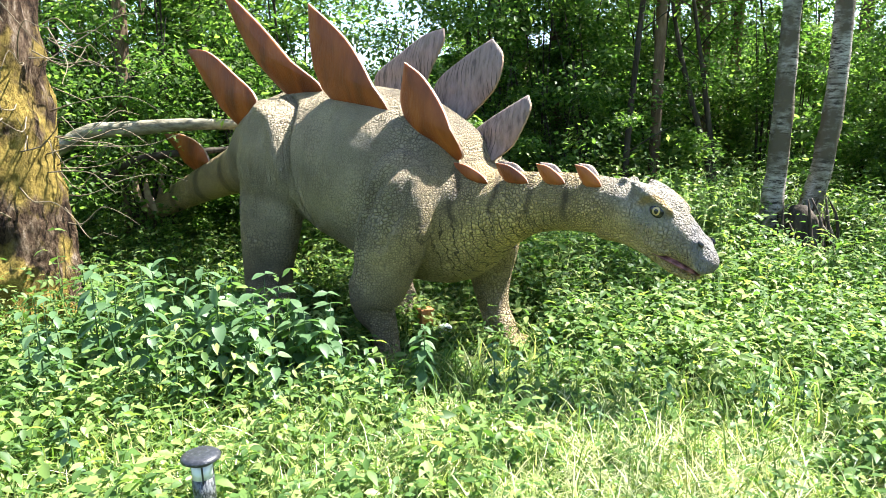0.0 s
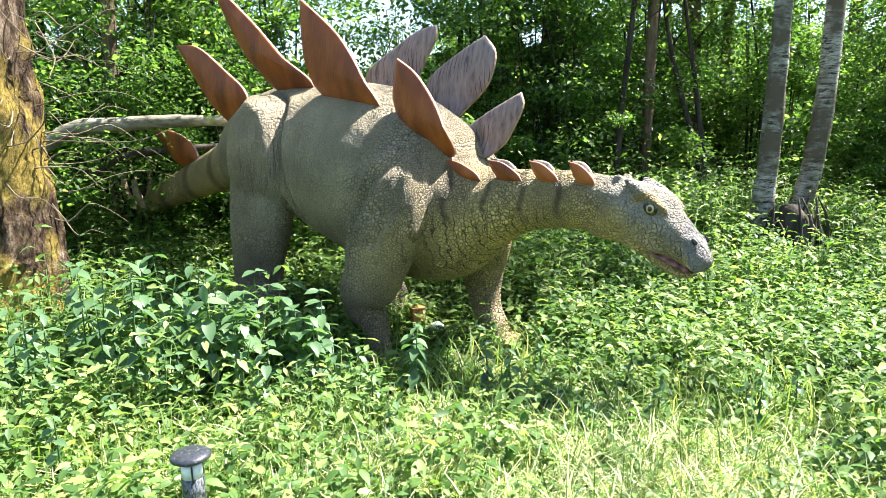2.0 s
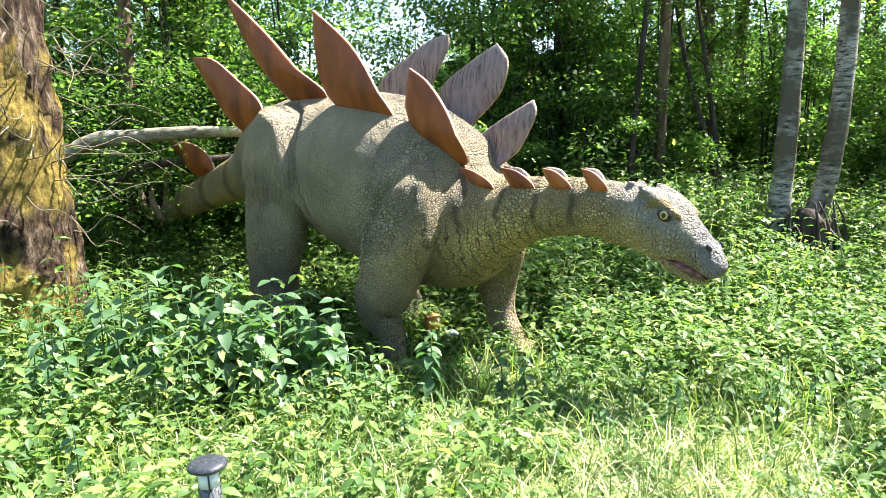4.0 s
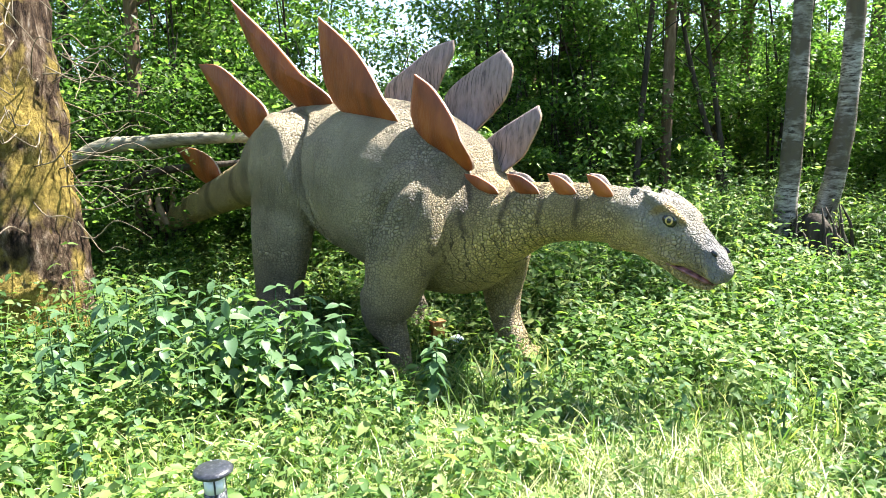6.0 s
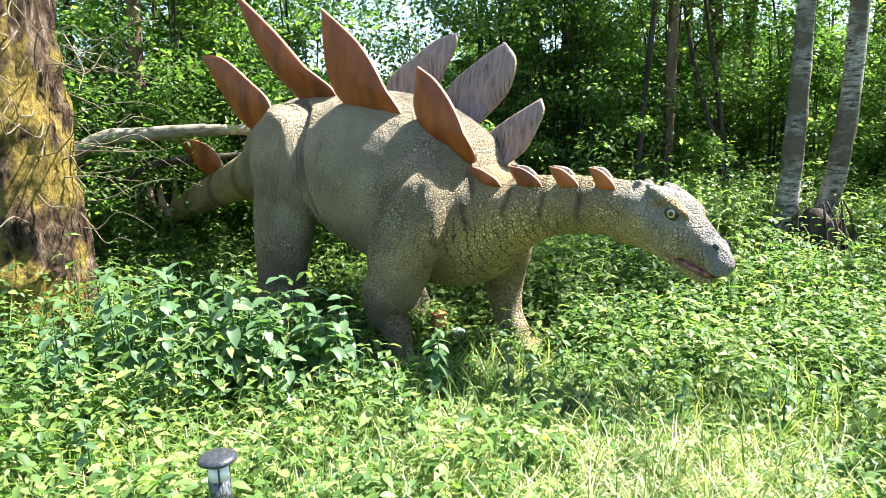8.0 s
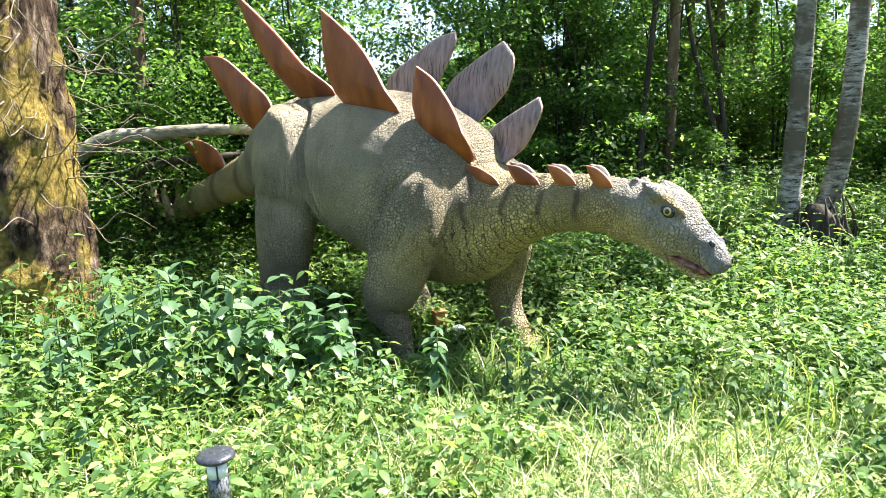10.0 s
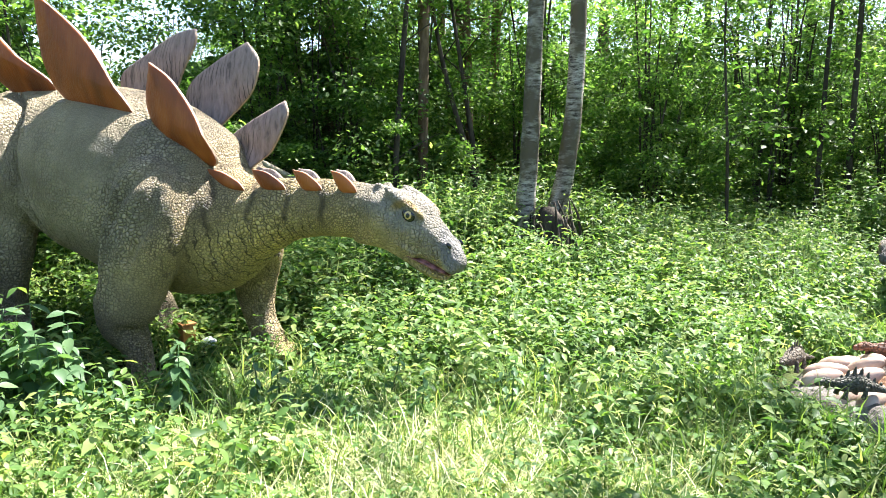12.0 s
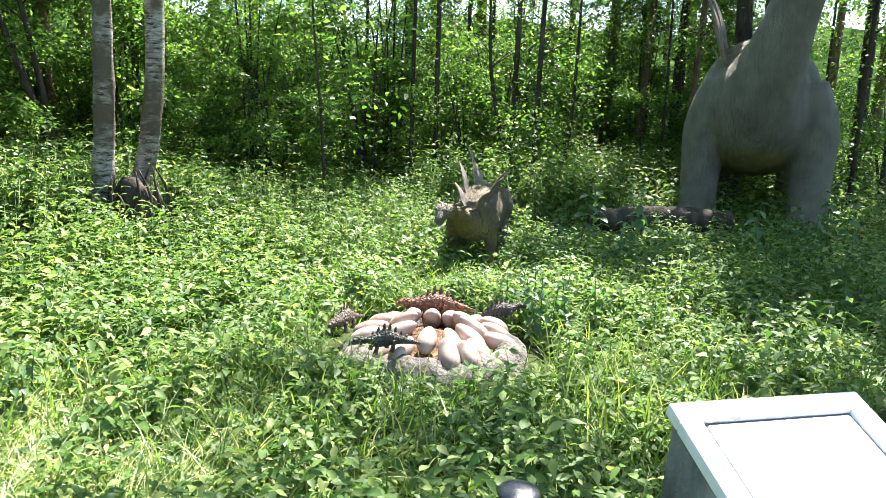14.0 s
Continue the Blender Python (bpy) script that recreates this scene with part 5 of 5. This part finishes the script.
def free(x, y):
    """Where plants may grow: not in the nest, the plinth or the lamps."""
    k = np.hypot(x - NEST[0], y - NEST[1]) > 0.74
    c, s = math.cos(radians(33.1)), math.sin(radians(33.1))
    u, v = (x - 2.57) * c - (y - 0.59) * s, (x - 2.57) * s + (y - 0.59) * c
    k &= ~((u > -0.08) & (u < 0.7) & (v > -0.8) & (v < 0.06))
    k &= np.hypot(x + 0.765, y - 2.25) > 0.05
    for fx, fy in ((-1.24, 5.48), (0.35, 4.59), (-0.33, 4.6), (0.56, 5.03)):
        k &= np.hypot(x - fx, y - fy) > 0.17
    return k & (np.hypot(x, y) > 1.55) & (np.hypot(x - 0.75, y + 0.23) > 1.55)


def patchy(x, y, seed, scale=0.7):
    """Slow waves from 0 to 1 for uneven growth."""
    return 0.5 + 0.25 * (np.sin(x / scale + seed) * np.cos(1.3 * y / scale + 2 * seed) + np.sin(0.6 * (x + y) / scale + 3 * seed) * np.cos(2.1 * (x - y) / scale + seed))


def leafy_plants(rng, x, y, height, leaf, pairs, shape, droop=-0.5):
    """Upright plants with leaves in crossed pairs; lower leaves longer."""
    base = np.stack([x, y, ground_z(x, y)], 1)
    lean = rng.normal(0, 0.14, (len(x), 2))
    turn = rng.uniform(0, 6.28, len(x))
    out = []
    for k in range(pairs):
        t = 0.3 + 0.7 * (k + rng.uniform(-0.2, 0.2, len(x))) / max(pairs - 1, 1)
        t = np.clip(t, 0.2, 1.02)
        p = base + np.stack([lean[:, 0] * height * t * t, lean[:, 1] * height * t * t, height * t], 1)
        for s in (0, math.pi):
            keep = rng.random(len(x)) < 0.93
            yaw = turn + k * 1.571 + s + rng.normal(0, 0.3, len(x))
            sz = leaf * (1.15 - 0.55 * t) * rng.uniform(0.75, 1.25, len(x))
            out.append(strew(shape, p[keep], yaw[keep], rng.normal(droop + 0.35 * t[keep], 0.3), rng.normal(0, 0.3, keep.sum()), sz[keep]))
    tip = np.hypot(lean[:, 0], lean[:, 1])
    out.append(strew(STALK, base - (0, 0, 0.03), np.arctan2(-lean[:, 0], lean[:, 1]), np.arctan2(1.0, tip), rng.uniform(0, 6.28, len(x)), height * 0.9))
    return out


def tallness(x, y):
    """How high the weeds stand: low in the sunny front, tall to the side of the hind legs and under the trees."""
    h = 0.09 + 0.36 * patchy(x, y, 1.3, 0.4) ** 2
    h += 0.14 * np.exp(-((x + 1.2) / 0.9) ** 2 - ((y - 4.2) / 0.9) ** 2)
    h += 0.26 * (1 - hermite(-3.2, -1.4, x)) * hermite(2.6, 4.0, y) * (1 - 0.8 * hermite(4.8, 6.0, y))
    h *= 1 - 0.35 * np.exp(-((x + 2.3) / 0.7) ** 2 - ((y - 6.6) / 0.9) ** 2)
    h += 0.22 * hermite(5.2, 7.0, y) * (1 - hermite(3.0, 5.0, x)) * hermite(-1.2, 0.5, x)
    h += 0.26 * hermite(5.8, 8.6, np.hypot(x, y)) * (1 - 0.6 * hermite(5.5, 7.5, x) * (1 - hermite(5.5, 7.0, y)))
    h *= 1 - 0.6 * np.exp(-((x - 0.75) / 0.8) ** 2 - ((y - 2.5) / 0.8) ** 2)
    h *= 1 - 0.8 * np.exp(-((x - 0.05) / 0.35) ** 2 - ((y - 4.7) / 0.7) ** 2)
    h *= 1 - 0.6 * np.exp(-((x - 0.45) / 0.45) ** 2 - ((y - 4.4) / 0.45) ** 2)
    h *= 1 - 0.6 * np.exp(-((x - 3.6) / 0.5) ** 2 - ((y - 6.6) / 0.6) ** 2)
    h *= 1 - 0.6 * np.exp(-((x - 8.4) / 1.3) ** 2 - ((y - 4.4) / 0.9) ** 2)
    h *= 1 - 0.75 * np.exp(-((x - 5.75) / 0.6) ** 2 - ((y - 4.1) / 0.6) ** 2)
    h *= 1 - 0.5 * np.exp(-((x - 3.9) / 1.0) ** 2 - ((y - 2.4) / 0.9) ** 2)
    return h


def build_plants():
    rng = np.random.default_rng(5)
    near, far, blades = [], [], []
    x, y = fan(rng, 15000, 1.55, 6.5, -42, 82, 1.2)
    k = free(x, y)
    x, y = x[k], y[k]
    k = rng.random(len(x)) > 0.25 * hermite(0.9, 1.9, x) * hermite(0.35, 0.6, patchy(x, y, 6.3, 0.5))
    x, y = x[k], y[k]
    near += leafy_plants(rng, x, y, tallness(x, y) * rng.uniform(0.5, 1.2, len(x)), 0.04 + 0.08 * rng.random(len(x)) ** 1.5, 3, LEAF5)
    x, y = fan(rng, 6500, 1.7, 7.5, -42, 82, 1.0)
    k = free(x, y) & (rng.random(len(x)) < 1.6 * patchy(x, y, 5.1, 0.5) - 0.25)
    x, y = x[k], y[k]
    near += leafy_plants(rng, x, y, tallness(x, y) * rng.uniform(1.0, 1.7, len(x)), rng.uniform(0.075, 0.13, len(x)), 4, LEAF5, -0.45)
    x, y = rng.uniform(0.2, 4.8, 5200), rng.uniform(3.9, 8.4, 5200)          # lush broad-leaved stand behind the figure
    k = free(x, y) & (y > 3.9 + 0.5 * np.abs(x - 2.4)) & (rng.random(len(x)) < 0.45 + 0.6 * patchy(x, y, 2.6, 0.4)) & (np.hypot(x - 3.8, y - 6.9) > 0.55) & ((x > 0.85) | (y > 5.6))
    x, y = x[k], y[k]
    near += leafy_plants(rng, x, y, (0.2 + 0.3 * patchy(x, y, 3.7, 0.35)) * rng.uniform(0.6, 1.25, len(x)) * (0.75 + 0.6 * hermite(4.5, 6.5, y)), rng.uniform(0.08, 0.135, len(x)), 4, LEAF5, -0.4)
    x, y = rng.normal(0.5, 0.85, 1300), rng.normal(2.45, 0.5, 1300)          # small weeds in the sunny patch
    k = free(x, y)
    x, y = x[k], y[k]
    near += leafy_plants(rng, x, y, rng.uniform(0.1, 0.3, len(x)), rng.uniform(0.035, 0.075, len(x)), 3, LEAF5, -0.3)
    x, y = fan(rng, 15000, 5.5, 12.5, -42, 82, 1.0)
    k = free(x, y)
    x, y = x[k], y[k]
    far += leafy_plants(rng, x, y, tallness(x, y) * rng.uniform(0.6, 1.35, len(x)), rng.uniform(0.06, 0.11, len(x)), 4, LEAF4)
    x, y = fan(rng, 7000, 12, 30, 20, 84, 1.0)
    far += leafy_plants(rng, x, y, rng.uniform(0.3, 0.8, len(x)), rng.uniform(0.12, 0.2, len(x)), 4, LEAF4)
    x, y = fan(rng, 2600, 11.0, 16.5, 46, 72, 1.0)                           # sunny bank of tall weeds
    k = np.hypot(x - 12.3, y - 4.1) > 2.2
    x, y = x[k], y[k]
    far += leafy_plants(rng, x, y, rng.uniform(0.5, 1.05, len(x)), rng.uniform(0.1, 0.16, len(x)), 5, LEAF4)
    x, y = fan(rng, 80000, 1.5, 8.5, -42, 82, 1.15)
    k = free(x, y) & (rng.random(len(x)) < (0.05 + 0.85 * patchy(x, y, 4.0)) * (1 - 0.7 * hermite(3.6, 4.6, y) * (1 - hermite(4.2, 5.2, x))))
    x, y = x[k], y[k]
    ln = rng.uniform(0.12, 0.36, len(x)) * (0.7 + 0.6 * patchy(x, y, 2.0))
    blades.append(strew(BLADE, np.stack([x, y, ground_z(x, y) - 0.02], 1), rng.uniform(0, 6.28, len(x)), rng.normal(1.0, 0.3, len(x)), rng.normal(0, 0.4, len(x)), ln))
    x, y = rng.normal(0.3, 0.95, 16000), rng.normal(2.5, 0.65, 16000)
    k = free(x, y)
    x, y = x[k], y[k]
    blades.append(strew(BLADE, np.stack([x, y, ground_z(x, y) - 0.02], 1), rng.uniform(0, 6.28, len(x)), rng.normal(0.85, 0.4, len(x)), rng.normal(0, 0.5, len(x)), rng.uniform(0.1, 0.34, len(x))))
    x, y = rng.normal(0.6, 0.7, 30000), rng.normal(2.45, 0.5, 30000)
    k = free(x, y)
    x, y = x[k], y[k]
    straw = [strew(BLADE, np.stack([x, y, ground_z(x, y) + 0.05 * rng.random(len(x))], 1), rng.uniform(0, 6.28, len(x)), rng.normal(0.45, 0.35, len(x)), rng.normal(0, 0.5, len(x)), rng.uniform(0.1, 0.3, len(x)))]
    for name, got, mat, label in (("dry_grass", straw, LEAF_STRAW_SUNLIT, "flattened dry grass, coloured extra pale for the glare of a sunny patch"), ("weeds", near, LEAF_HERB, "low sunlit leafy weeds covering the ground"), ("undergrowth", far, LEAF_HERB, "thick green undergrowth below the trees"), ("grass", blades, LEAF_GRASS, "fresh and dry grass blades among weeds")):
        v, fc = joined(got)
        tagged(new(name, mesh_from(name, v, fc, [mat], smooth=False)), label, "plants", kind="stuff")


build_plants()


def nettle(rng, x, y, height, leaf):
    """One tall nettle: a stem and drooping pairs of large leaves."""
    ob = thing("nettle", (x, y, float(ground_z(x, y))), (rng.normal(0, 5), rng.normal(0, 5), rng.uniform(0, 360)))
    part("stem", bark_tube([(0, 0, -0.05, 0.006, 0.006), (0.01, 0, height * 0.5, 0.005, 0.005), (0, 0.01, height, 0.002, 0.002)], 6, LEAF_NETTLE, "nettle_stem", sub=3), ob)
    got = []
    for k in range(6):
        t = 0.35 + 0.65 * k / 5
        for s in (0, math.pi):
            sz = leaf * (1.2 - 0.65 * t)
            got.append(strew(LEAF9, np.array([(0, 0, height * t)]), np.array([k * 1.571 + s + rng.normal(0, 0.2)]), np.array([rng.normal(-0.75 + 0.6 * t, 0.2)]), np.array([rng.normal(0, 0.2)]), np.array([sz])))
    v, fc = joined(got)
    part("leaves", mesh_from("nettle_leaves", v, fc, [LEAF_NETTLE], smooth=True), ob, "large pointed green leaves")
    tagged(ob, "tall broad-leaved nettle with drooping leaves", "weed", "tall nettles")


def broad_leaf():
    """A pointed oval leaf, folded along its rib and bent down at the tip."""
    v, fcs = [], []
    prof = [(0.0, 0.012), (0.14, 0.15), (0.3, 0.24), (0.5, 0.25), (0.7, 0.18), (0.88, 0.08), (1.0, 0.004)]
    for y, w in prof:
        z = -0.22 * y * y
        v += [(-w, y, z + 0.22 * w), (0, y, z), (w, y, z + 0.22 * w)]
    for k in range(len(prof) - 1):
        for s in (0, 1):
            a = 3 * k + s
            fcs += [(a, a + 1, a + 4), (a, a + 4, a + 3)]
    return np.array(v), np.array(fcs)


LEAF9 = broad_leaf()
rng = np.random.default_rng(77)
for cx, cy, spread, count, h, leaf in ((-1.5, 4.2, 0.24, 22, 0.68, 0.2), (-0.95, 4.05, 0.18, 22, 0.58, 0.2), (-0.4, 3.85, 0.22, 8, 0.45, 0.14), (-2.2, 4.0, 0.4, 16, 0.62, 0.15), (-2.7, 3.6, 0.4, 14, 0.62, 0.14), (-1.6, 3.2, 0.5, 9, 0.36, 0.11), (-0.1, 3.6, 0.25, 5, 0.33, 0.1), (0.9, 3.9, 0.3, 5, 0.32, 0.1), (1.75, 3.4, 0.25, 6, 0.28, 0.1), (4.75, 2.5, 0.12, 5, 0.42, 0.13), (5.0, 2.9, 0.3, 5, 0.4, 0.11), (9.2, 2.6, 0.8, 8, 0.75, 0.22), (7.3, 3.5, 0.6, 6, 0.5, 0.15)):
    for _ in range(count):
        nettle(rng, cx + rng.normal(0, spread), cy + rng.normal(0, spread), h * rng.uniform(0.75, 1.2), leaf * rng.uniform(0.8, 1.15))
